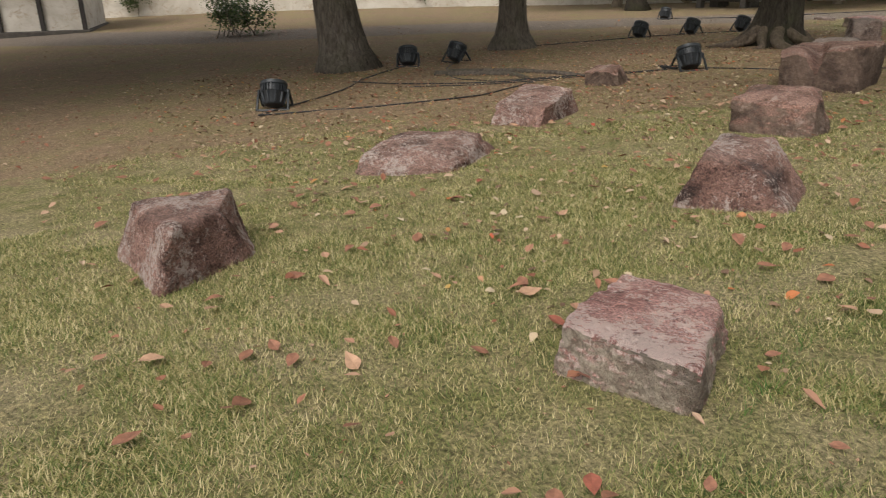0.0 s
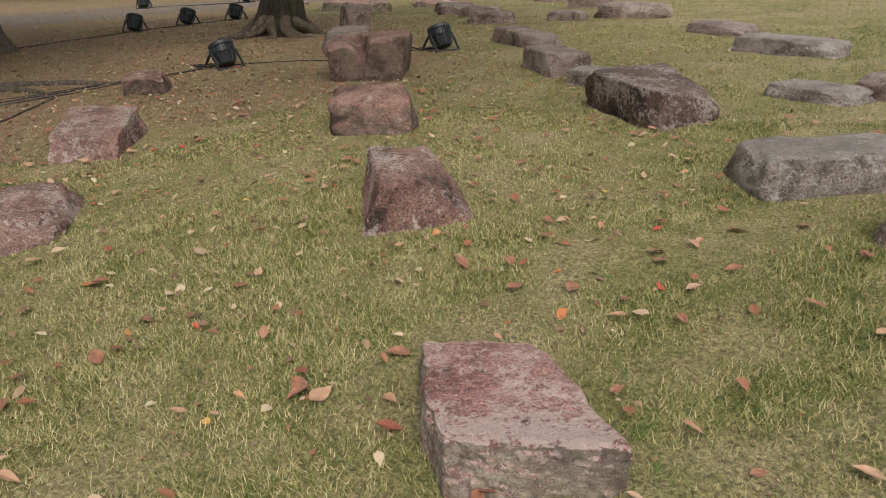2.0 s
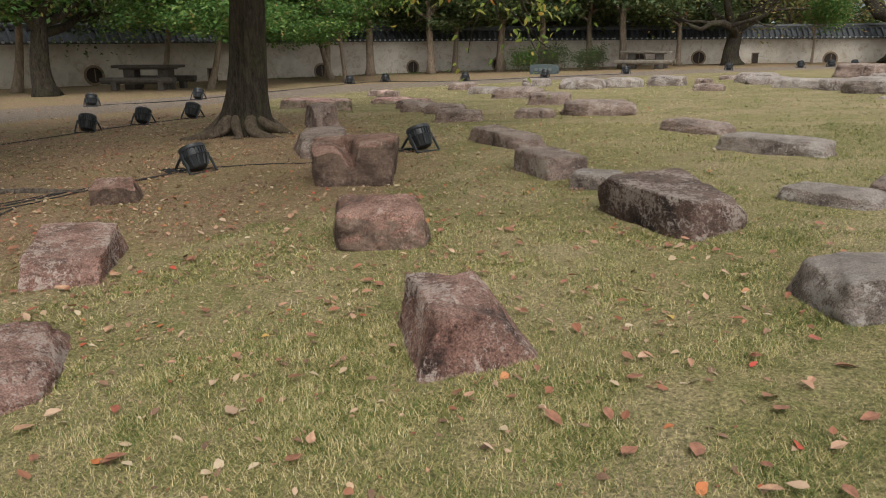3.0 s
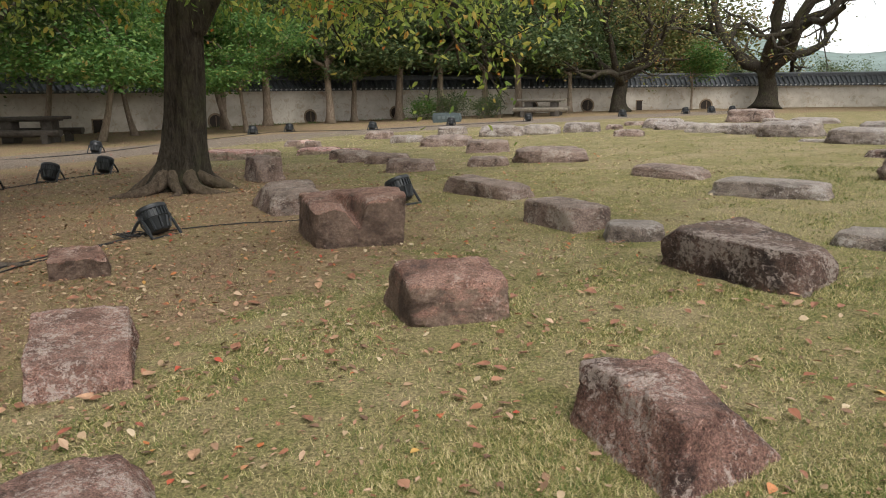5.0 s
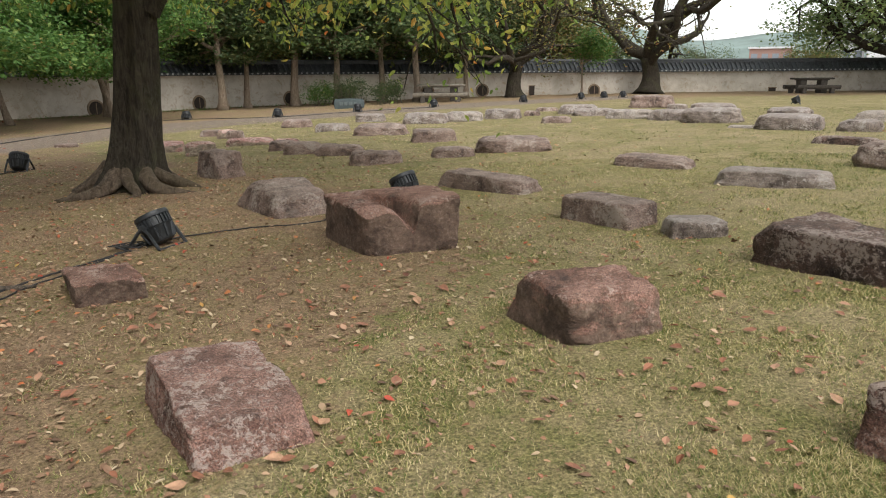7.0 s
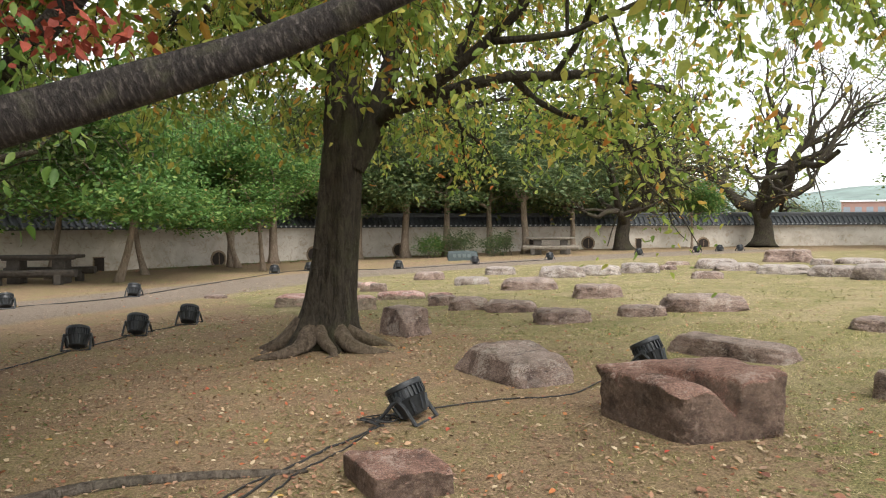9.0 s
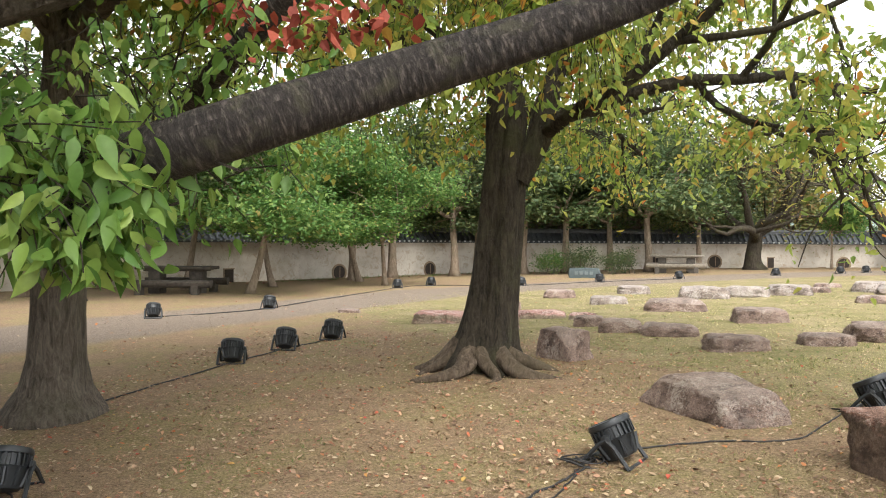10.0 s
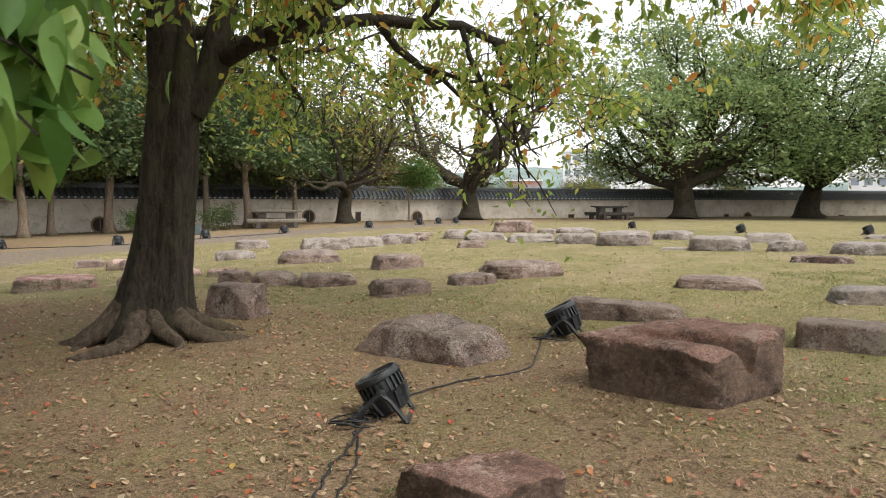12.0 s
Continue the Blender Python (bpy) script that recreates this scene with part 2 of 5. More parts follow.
LEAF_FALLEN = leaf_material("fallen_brown_leaf", [(0.0, (0.2, 0.075, 0.04)), (0.4, (0.3, 0.13, 0.075)), (0.7, (0.38, 0.22, 0.14)), (0.9, (0.42, 0.3, 0.2)), (1.0, (0.14, 0.06, 0.04))], 0.7, 0.1)
LEAF_MIXED = leaf_material("fallen_mixed_leaf", [(0.0, (0.12, 0.07, 0.045)), (0.4, (0.24, 0.14, 0.085)), (0.68, (0.36, 0.26, 0.16)), (0.84, (0.5, 0.4, 0.27)), (0.92, (0.42, 0.15, 0.05)), (0.96, (0.38, 0.055, 0.04)), (1.0, (0.44, 0.29, 0.08))], 0.7, 0.1)


def grass_material():
    """Blades that go from green to dry tan, blade by blade and in patches."""
    m, n, l, b = nodes_of("grass_blade", 0.6, 0.3)
    geo = n.new("ShaderNodeNewGeometry")
    c = coords(n)
    patch = noise_node(n, l, c, 4.5, 5, 0.65)
    f = n.new("ShaderNodeMath")
    f.operation = "MULTIPLY_ADD"
    l.new(geo.outputs["Random Per Island"], f.inputs[0])
    f.inputs[1].default_value = 1.2
    l.new(patch, f.inputs[2])
    tuft = n.new("ShaderNodeMath")
    tuft.operation = "MULTIPLY_ADD"
    l.new(noise_node(n, l, c, 48, 3, 0.6), tuft.inputs[0])
    tuft.inputs[1].default_value = 0.2
    l.new(f.outputs[0], tuft.inputs[2])
    f = tuft
    fit = n.new("ShaderNodeMapRange")
    fit.inputs["From Min"].default_value, fit.inputs["From Max"].default_value = 0.4, 2.0
    lush = n.new("ShaderNodeMapRange")
    lush.inputs["From Min"].default_value, lush.inputs["From Max"].default_value = 1.6, 4.0
    lush.inputs["To Max"].default_value = 0.26
    sep = n.new("ShaderNodeSeparateXYZ")
    l.new(c, sep.inputs[0])
    l.new(sep.outputs["X"], lush.inputs["Value"])
    green = n.new("ShaderNodeMath")
    green.operation = "SUBTRACT"
    l.new(f.outputs[0], green.inputs[0])
    l.new(lush.outputs["Result"], green.inputs[1])
    l.new(green.outputs[0], fit.inputs["Value"])
    col = ramp(n, l, fit.outputs["Result"], [(0.0, (0.035, 0.062, 0.014)), (0.28, (0.135, 0.17, 0.042)), (0.48, (0.26, 0.255, 0.085)), (0.64, (0.43, 0.355, 0.165)), (0.88, (0.64, 0.54, 0.31))])
    l.new(col, b.inputs["Base Color"])
    tr = n.new("ShaderNodeBsdfTranslucent")
    l.new(col, tr.inputs["Color"])
    ms = n.new("ShaderNodeMixShader")
    ms.inputs["Fac"].default_value = 0.3
    l.new(b.outputs[0], ms.inputs[1])
    l.new(tr.outputs[0], ms.inputs[2])
    l.new(ms.outputs[0], n["Material Output"].inputs["Surface"])
    return m


GRASS = grass_material()
GRASS_GREEN = leaf_material("green_tuft", [(0.0, (0.05, 0.12, 0.02)), (1.0, (0.12, 0.2, 0.04))], 0.6, 0.3)


def plain(name, colour, rough=0.6, metal=0.0, vary=0.25, scale=12, rel=0.2):
    m, n, l, b = nodes_of(name, rough, 0.4)
    c = coords(n)
    f = noise_node(n, l, c, scale, 6, 0.65)
    lo = tuple(max(0, v * (1 - vary)) for v in colour)
    hi = tuple(min(1, v * (1 + vary)) for v in colour)
    l.new(ramp(n, l, f, [(0.3, lo), (0.7, hi)]), b.inputs["Base Color"])
    b.inputs["Metallic"].default_value = metal
    bump(n, l, b, noise_node(n, l, c, scale * 6, 4, 0.7), rel, 0.01)
    return m


def plaster():
    m, n, l, b = nodes_of("weathered_cream_plaster", 0.92, 0.2)
    c = coords(n)
    a = noise_node(n, l, c, 0.9, 6, 0.65, 0.4)
    col = ramp(n, l, a, [(0.35, (0.42, 0.37, 0.3)), (0.6, (0.58, 0.53, 0.455))])
    s = noise_node(n, l, c, 3.0, 7, 0.75, 0.8)
    col = mix(n, l, ramp(n, l, s, [(0.52, (0, 0, 0)), (0.66, (0.65, 0.65, 0.65))]), col, (0.3, 0.215, 0.135))
    d = noise_node(n, l, c, 1.6, 7, 0.7, 1.2)
    col = mix(n, l, ramp(n, l, d, [(0.6, (0, 0, 0)), (0.72, (0.5, 0.5, 0.5))]), col, (0.2, 0.18, 0.15))
    l.new(col, b.inputs["Base Color"])
    bump(n, l, b, s, 0.4, 0.02)
    return m


PLASTER = plaster()
TILE = plain("dark_grey_roof_tile", (0.055, 0.06, 0.065), 0.5, 0, 0.4, 9)
TILE_END = plain("pale_grey_tile_end", (0.4, 0.41, 0.41), 0.7, 0, 0.35, 9)
BLACK = plain("black_powder_coat", (0.018, 0.02, 0.022), 0.42, 0, 0.3, 30, 0.12)
RUBBER = plain("black_rubber_cable", (0.02, 0.019, 0.019), 0.6, 0, 0.4, 30)
GLASSY = plain("dark_lens_glass", (0.03, 0.035, 0.04), 0.12, 0, 0.1, 5, 0.0)
CHROME = plain("dull_steel_bolt", (0.45, 0.45, 0.45), 0.35, 0.9, 0.1, 30)
CONCRETE = plain("weathered_log_concrete", (0.19, 0.165, 0.13), 0.9, 0, 0.35, 9, 0.5)
# dark copy of the concrete: shade under the tables put into the colour
CONCRETE_D = plain("shade_dark_concrete", (0.065, 0.055, 0.045), 0.9, 0, 0.35, 9, 0.5)
SIGNSTONE = plain("blue_grey_sign_stone", (0.06, 0.078, 0.08), 0.7, 0, 0.2, 14, 0.3)
LETTER = plain("pale_engraved_letter", (0.11, 0.13, 0.13), 0.8, 0, 0.1, 14, 0.1)
# dark brown that paints the unlit inside of the wall openings
HOLE = plain("painted_opening_shade", (0.035, 0.026, 0.02), 0.9, 0, 0.4, 14, 0.4)
RING = plain("brown_loophole_rim", (0.22, 0.16, 0.105), 0.9, 0, 0.35, 10, 0.4)
WHITE_WALL = plain("pale_building_render", (0.62, 0.64, 0.66), 0.8, 0, 0.06, 0.3, 0.0)
# red muted by distance haze mixed into the base colour
RED_WALL = plain("red_brick_render", (0.3, 0.19, 0.16), 0.8, 0, 0.1, 0.3, 0.0)
WINDOW = plain("grey_window_glass", (0.22, 0.26, 0.3), 0.2, 0, 0.1, 1.0, 0.0)
# distance haze is mixed into this paler woodland green
HILL = plain("haze_tinted_hill", (0.16, 0.21, 0.19), 1.0, 0, 0.35, 0.03, 0.0)
POST = plain("dark_post_paint", (0.03, 0.024, 0.02), 0.7, 0, 0.3, 20)


# ---- mesh tools ----
def ground_z(x, y):
    """Height of the gently sloping lawn."""
    u, v = np.tanh(np.asarray(x) / 9.0), np.tanh((np.asarray(y) - 6.0) / 14.0)
    return 0.0713 + 0.3591 * u + 0.2086 * v - 0.0461 * u * u - 0.3624 * v * v - 0.1493 * u * v


def gz(x, y):
    return float(ground_z(x, y))


class Build:
    """Collects vertices and faces of one mesh."""

    def __init__(self):
        self.v, self.f, self.uv, self.n = [], [], None, 0

    def add(self, verts, faces):
        self.v.append(np.asarray(verts, float).reshape(-1, 3))
        self.f.extend([tuple(i + self.n for i in f) for f in faces])
        self.n += len(self.v[-1])
        return self

    def box(self, c, size, rz=0.0, bevel=0.0, tilt=0.0):
        sx, sy, sz = (s / 2 for s in size)
        if bevel:
            k = min(bevel, 0.45 * min(size))
            pts, rings = [], []
            for z, q in ((-sz, k), (-sz + k, 0), (sz - k, 0), (sz, k)):
                ring = []
                for ax, ay in ((-1, -1), (1, -1), (1, 1), (-1, 1)):
                    a, b2 = (ax * (sx - q), ay * (sy - q - (k if q == 0 else 0))), (ax * (sx - q - (k if q == 0 else 0)), ay * (sy - q))
                    pair = (a, b2) if ax * ay < 0 else (b2, a)
                    pair = pair[::-1]
                    for p in pair:
                        ring.append(len(pts))
                        pts.append((*p, z))
                rings.append(ring)
            faces = [tuple(rings[0][::-1]), tuple(rings[-1])]
            for r0, r1 in zip(rings, rings[1:]):
                m8 = len(r0)
                faces += [(r0[i], r0[(i + 1) % m8], r1[(i + 1) % m8], r1[i]) for i in range(m8)]
        else:
            pts = [(x, y, z) for z in (-sz, sz) for x, y in ((-sx, -sy), (sx, -sy), (sx, sy), (-sx, sy))]
            faces = [(3, 2, 1, 0), (4, 5, 6, 7), (0, 1, 5, 4), (1, 2, 6, 5), (2, 3, 7, 6), (3, 0, 4, 7)]
        p = np.array(pts)
        if tilt:
            ct, st = math.cos(tilt), math.sin(tilt)
            p = np.stack([p[:, 0], p[:, 1] * ct - p[:, 2] * st, p[:, 1] * st + p[:, 2] * ct], 1)
        ca, sa = math.cos(rz), math.sin(rz)
        p = np.stack([p[:, 0] * ca - p[:, 1] * sa, p[:, 0] * sa + p[:, 1] * ca, p[:, 2]], 1) + c
        return self.add(p, faces)

    def tube(self, pts, radii, sides=8, caps=True, wob=0.0, seed=0):
        pts = np.asarray(pts, float)
        d = np.gradient(pts, axis=0)
        d /= np.linalg.norm(d, axis=1)[:, None] + 1e-9
        ref = np.array([0, 0, 1.0]) if abs(d[0][2]) < 0.9 else np.array([1.0, 0, 0])
        a = np.cross(d[0], ref)
        a /= np.linalg.norm(a)
        rng = np.random.RandomState(seed)
        ph = rng.rand(3) * 6.28
        rows, ang = [], np.arange(sides) * 2 * math.pi / sides
        for i, (p, r) in enumerate(zip(pts, radii)):
            a = a - d[i] * (a @ d[i])
            a /= np.linalg.norm(a) + 1e-9
            b = np.cross(d[i], a)
            rr = r * (1 + wob * (np.sin(2 * ang + ph[0] + 0.4 * i) + 0.6 * np.sin(3 * ang + ph[1] - 0.25 * i) + 0.4 * np.sin(5 * ang + ph[2])))
            rows.append(p + rr[:, None] * (np.cos(ang)[:, None] * a + np.sin(ang)[:, None] * b))
        n = len(pts)
        faces = [(i * sides + j, i * sides + (j + 1) % sides, (i + 1) * sides + (j + 1) % sides, (i + 1) * sides + j) for i in range(n - 1) for j in range(sides)]
        if caps:
            faces += [tuple(range(sides))[::-1], tuple(range((n - 1) * sides, n * sides))]
        return self.add(np.concatenate(rows), faces)

    def lathe(self, profile, sides, m=None):
        """profile: (radius, z) from one end to the other, turned round z, then set by m."""
        ang = np.arange(sides) * 2 * math.pi / sides
        p = np.array([(r * math.cos(t), r * math.sin(t), z) for r, z in profile for t in ang])
        n = len(profile)
        faces = [(i * sides + j, i * sides + (j + 1) % sides, (i + 1) * sides + (j + 1) % sides, (i + 1) * sides + j) for i in range(n - 1) for j in range(sides)]
        faces += [tuple(range(sides))[::-1], tuple(range((n - 1) * sides, n * sides))]
        if m is not None:
            mm = np.array(m)
            p = p @ mm[:3, :3].T + mm[:3, 3]
        return self.add(p, faces)

    def mesh(self, name, material, smooth=False, sharp=None):
        me = bpy.data.meshes.new(name)
        me.from_pydata(np.concatenate(self.v).tolist(), [], self.f)
        me.materials.append(material)
        if smooth:
            me.polygons.foreach_set("use_smooth", [True] * len(me.polygons))
            if sharp:
                me.set_sharp_from_angle(angle=radians(sharp))
        me.update()
        return me


def thing(name, b, material, label, category, group="", kind="", at=(0, 0, 0), smooth=False, sharp=None):
    ob = new(name, b.mesh(name, material, smooth, sharp))
    ob.location = at
    return tagged(ob, label, category, group, kind)


def empty(name, label, category, group="", kind="", m=None):
    ob = new(name)
    ob.empty_display_size = 0.1
    if m is not None:
        ob.matrix_basis = m
    return tagged(ob, label, category, group, kind)


def part(name, b, material, parent, label="", smooth=False, sharp=None, kind=""):
    me = b if isinstance(b, bpy.types.Mesh) else b.mesh(name, material, smooth, sharp)
    ob = new(name, me)
    ob.parent = parent
    return tagged(ob, label, "", "", kind)


# ---- ground ----
LAWN_EDGE = [(-1.6, -6.0), (-1.7, 0.5), (-0.9, 2.6), (-0.1, 4.3), (0.5, 5.4), (0.2, 7.0), (-1.2, 9.2), (-2.8, 11.5), (-5.5, 13.5), (-7.5, 17.0), (-6.0, 23.0), (-1.0, 27.5), (6.0, 31.0), (14.0, 35.0), (40.0, 36.0)]
PATH_LINE = [(-30.0, -6.0), (-16.0, 4.5), (-11.5, 11.5), (-9.3, 17.5), (-7.2, 23.0), (-3.0, 27.2), (2.5, 31.5), (10.0, 36.5)]


def distance_to(line, x, y, signed=False):
    best, side = np.full(np.shape(x), 1e9), np.zeros(np.shape(x))
    for (x0, y0), (x1, y1) in zip(line, line[1:]):
        dx, dy = x1 - x0, y1 - y0
        t = np.clip(((x - x0) * dx + (y - y0) * dy) / (dx * dx + dy * dy), 0, 1)
        d = np.hypot(x - x0 - t * dx, y - y0 - t * dy)
        s = np.sign(-(dx * (y - y0) - dy * (x - x0)))
        side = np.where(d < best, s, side)
        best = np.minimum(best, d)
    return best * side if signed else best


def lawn_at(x, y):
    return 1 / (1 + np.exp(-distance_to(LAWN_EDGE, x, y, True) / 0.55))


def path_at(x, y):
    return 1 / (1 + np.exp((distance_to(PATH_LINE, x, y) - 1.7) / 0.3))


def build_ground():
    near = np.linspace(-30, 30, 201)
    xs = np.concatenate([[-900, -400, -200, -100, -60, -42], near, [42, 60, 100, 200, 400, 900]])
    ys = np.concatenate([[-900, -400, -150, -60, -30], np.linspace(-12, 46, 201), [52, 60, 75, 100, 160, 300, 900]])
    gx, gy = np.meshgrid(xs, ys)
    g = np.random.RandomState(3)
    z = ground_z(gx, gy) + 0.006 * g.randn(*gx.shape) * ((np.abs(gx) < 30) & (gy < 46) & (gy > -12))
    z = np.where(gy > 46, z - 0.03 * (gy - 46).clip(0, 120), z)
    w = len(xs)
    b = Build()
    b.add(np.stack([gx, gy, z], -1).reshape(-1, 3), [(j * w + i, j * w + i + 1, (j + 1) * w + i + 1, (j + 1) * w + i) for j in range(len(ys) - 1) for i in range(w - 1)])
    ob = thing("ground", b, GROUND, "lawn turning to leaf-strewn soil and a gravel path", "ground", kind="structure", smooth=True)
    for name, f in (("lawn", lawn_at), ("path", path_at)):
        a = ob.data.attributes.new(name, "FLOAT", "POINT")
        a.data.foreach_set("value", f(gx, gy).ravel().astype(np.float32))
    return ob


build_ground()

# ---- plaster wall with tiled roof ----
WALL_LINE = [(-31.0, 3.0), (-14.3, 31.0), (-9.6, 37.0), (-1.0, 41.0), (6.6, 42.0), (17.5, 44.0), (64.0, 43.0)]
EAVE, RIDGE, THICK = 1.26, 1.88, 0.34


def build_wall():
    wall = empty("wall_north", "low cream plaster wall with a dark tiled roof", "wall", kind="structure")
    for k, ((x0, y0), (x1, y1)) in enumerate(zip(WALL_LINE, WALL_LINE[1:])):
        ln, a = math.hypot(x1 - x0, y1 - y0), math.atan2(y1 - y0, x1 - x0)
        mid = ((x0 + x1) / 2, (y0 + y1) / 2)
        body = Build().box((*mid, (EAVE - 1.2) / 2), (ln + 0.02, THICK, EAVE + 1.2), a)
        part("plaster_panel", body, PLASTER, wall)
        slope, tiles, ends = Build(), Build(), Build()
        half, drop = 0.48, RIDGE - 0.14 - EAVE
        loc = lambda s, o, z: (x0 + s * math.cos(a) - o * math.sin(a), y0 + s * math.sin(a) + o * math.cos(a), z)
        sec = [(-half, EAVE - 0.03), (-half, EAVE + 0.05), (0, EAVE + drop), (half, EAVE + 0.05), (half, EAVE - 0.03)]
        slope.add([loc(s, o, z) for s in (-0.05, ln + 0.05) for o, z in sec], [(0, 1, 6, 5), (1, 2, 7, 6), (2, 3, 8, 7), (3, 4, 9, 8), (4, 0, 5, 9), (4, 3, 2, 1, 0), (5, 6, 7, 8, 9)])
        count = int(ln / 0.27)
        for i in range(count):
            s = (i + 0.5) * ln / count
            for sg in (-1, 1):
                p0, p1 = np.array(loc(s, sg * (half + 0.03), EAVE + 0.06)), np.array(loc(s, sg * 0.06, EAVE + drop + 0.0))
                tiles.tube([p0, p1], [0.062, 0.062], 6)
            p = np.array(loc(s, -(half + 0.035), EAVE + 0.055))
            q = np.array(loc(s, -(half + 0.05), EAVE + 0.055))
            ends.tube([p, q], [0.058, 0.05], 8)
        part("roof_slope", slope, TILE, wall)
        part("roof_tile", tiles, TILE, wall, "rows of round dark grey cover tiles", kind="stuff")
        part("tile_end", ends, TILE_END, wall, "pale round eave tile ends", kind="stuff")
        ridge = Build()
        ridge.box((*mid, EAVE + drop + 0.05), (ln + 0.06, 0.2, 0.12), a)
        ridge.tube([loc(-0.03, 0, EAVE + drop + 0.13), loc(ln + 0.03, 0, EAVE + drop + 0.13)], [0.09, 0.09], 8)
        part("ridge_cap", ridge, TILE, wall)
    return wall


WALL = build_wall()


def wall_spot(s, k):
    """A place on the camera side of wall stretch k, s metres along it, and its heading."""
    (x0, y0), (x1, y1) = WALL_LINE[k], WALL_LINE[k + 1]
    a = math.atan2(y1 - y0, x1 - x0)
    return x0 + s * math.cos(a) + (THICK / 2) * math.sin(a), y0 + s * math.sin(a) - (THICK / 2) * math.cos(a), a

# ---- rocks ----
CUBES = {}


def unit_cube(n):
    """Vertices and quads of a cube with n x n cells a side."""
    if n not in CUBES:
        bm = bmesh.new()
        bmesh.ops.create_cube(bm, size=2)
        bmesh.ops.subdivide_edges(bm, edges=bm.edges[:], cuts=n - 1, use_grid_fill=True)
        bm.verts.index_update()
        CUBES[n] = (np.array([v.co for v in bm.verts]), [tuple(v.index for v in f.verts) for f in bm.faces])
        bm.free()
    return CUBES[n]


def crumble(out, seed, size, ctr, rough):
    """Pushes the surface in and out: broad swells, dents, sharp cracks and grit."""
    nd = (out - ctr) / (np.linalg.norm(out - ctr, axis=1)[:, None] + 1e-9)
    off = seed * 7.31
    disp = np.empty(len(out))
    for i, c in enumerate(out):
        v = Vector((c[0] + off, c[1] - off, c[2] + off))
        k = noise.noise(v * (2.2 / size)) * 0.055 * size
        k += noise.noise(v * (6.5 / size)) * 0.035 * size
        k += (abs(noise.noise(v * (15 / size))) - 0.2) * -0.034 * size
        disp[i] = k + noise.noise(v * (34 / size)) * 0.011 * size
    return out + nd * disp[:, None] * rough


def chipped_cube(cells, rnd, cuts, chips, seed):
    """A unit block with rounded corners and flats broken off."""
    p, faces = unit_cube(cells)
    wear = np.array([noise.noise(Vector(c) * 1.7 + Vector((seed, 0, 0))) for c in p])
    n = np.clip(1.3 / rnd * (1 + 0.9 * wear), 3.2, 40)
    q = p / (np.abs(p) ** n[:, None]).sum(1)[:, None] ** (1 / n)[:, None]
    rng = np.random.RandomState(seed)
    planes = [(np.array(c[:3]), c[3]) for c in cuts]
    for _ in range(chips):
        nrm = rng.randn(3) * (1, 1, 0.6)
        nrm[2] = abs(nrm[2])
        nrm /= np.linalg.norm(nrm)
        planes.append((nrm, float(np.abs(nrm).sum() * rng.uniform(0.78, 0.93))))
    for nrm, d in planes:
        nrm = nrm / np.linalg.norm(nrm)
        over = (q @ nrm - d).clip(0)
        q = q - over[:, None] * nrm * 0.97
    return q, faces


def rock(x, y, length, width, height, yaw, material, label, top=0.86, rnd=0.25, tilt=(0, 0), cuts=(), seed=1, cells=14, rough=1.0, sink=0.06, chips=4):
    """A weathered boulder: a rounded block with flats broken off, set into the turf."""
    q, faces = chipped_cube(cells, rnd, cuts, chips, seed)
    zn = (q[:, 2] + 1) / 2
    f = 1 - (1 - top) * zn
    h = height * (1 + tilt[0] * q[:, 0] + tilt[1] * q[:, 1])
    out = np.stack([q[:, 0] * length / 2 * f, q[:, 1] * width / 2 * f, zn * (h + sink) - sink], 1)
    out = crumble(out, seed, (length * width * height) ** (1 / 3), np.array([0, 0, height * 0.4]), rough)
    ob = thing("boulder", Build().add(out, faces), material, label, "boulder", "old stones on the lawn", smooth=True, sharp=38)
    ob.matrix_basis = pose(x, y, gz(x, y), 0, 0, yaw)
    return ob


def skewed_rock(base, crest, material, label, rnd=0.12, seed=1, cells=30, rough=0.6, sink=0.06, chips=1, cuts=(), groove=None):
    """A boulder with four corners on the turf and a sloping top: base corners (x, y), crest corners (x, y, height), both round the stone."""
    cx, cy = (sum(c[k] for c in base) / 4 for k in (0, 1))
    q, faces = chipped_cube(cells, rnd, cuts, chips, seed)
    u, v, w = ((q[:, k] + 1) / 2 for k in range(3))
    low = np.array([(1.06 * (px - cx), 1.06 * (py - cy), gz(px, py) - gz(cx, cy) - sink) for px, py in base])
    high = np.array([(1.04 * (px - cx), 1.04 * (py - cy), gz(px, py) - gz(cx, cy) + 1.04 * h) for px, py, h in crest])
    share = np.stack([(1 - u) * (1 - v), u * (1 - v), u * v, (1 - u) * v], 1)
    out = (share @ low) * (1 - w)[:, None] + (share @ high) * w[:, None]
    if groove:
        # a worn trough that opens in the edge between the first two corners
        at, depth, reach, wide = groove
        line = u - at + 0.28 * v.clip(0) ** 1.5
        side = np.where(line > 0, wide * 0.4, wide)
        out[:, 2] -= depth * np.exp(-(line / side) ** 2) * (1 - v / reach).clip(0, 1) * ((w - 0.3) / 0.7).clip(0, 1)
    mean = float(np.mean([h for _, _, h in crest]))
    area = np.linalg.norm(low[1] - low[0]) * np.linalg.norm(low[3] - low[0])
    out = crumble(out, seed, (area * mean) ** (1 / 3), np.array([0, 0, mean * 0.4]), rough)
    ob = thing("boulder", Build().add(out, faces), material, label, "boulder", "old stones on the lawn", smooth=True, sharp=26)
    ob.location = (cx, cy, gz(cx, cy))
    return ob


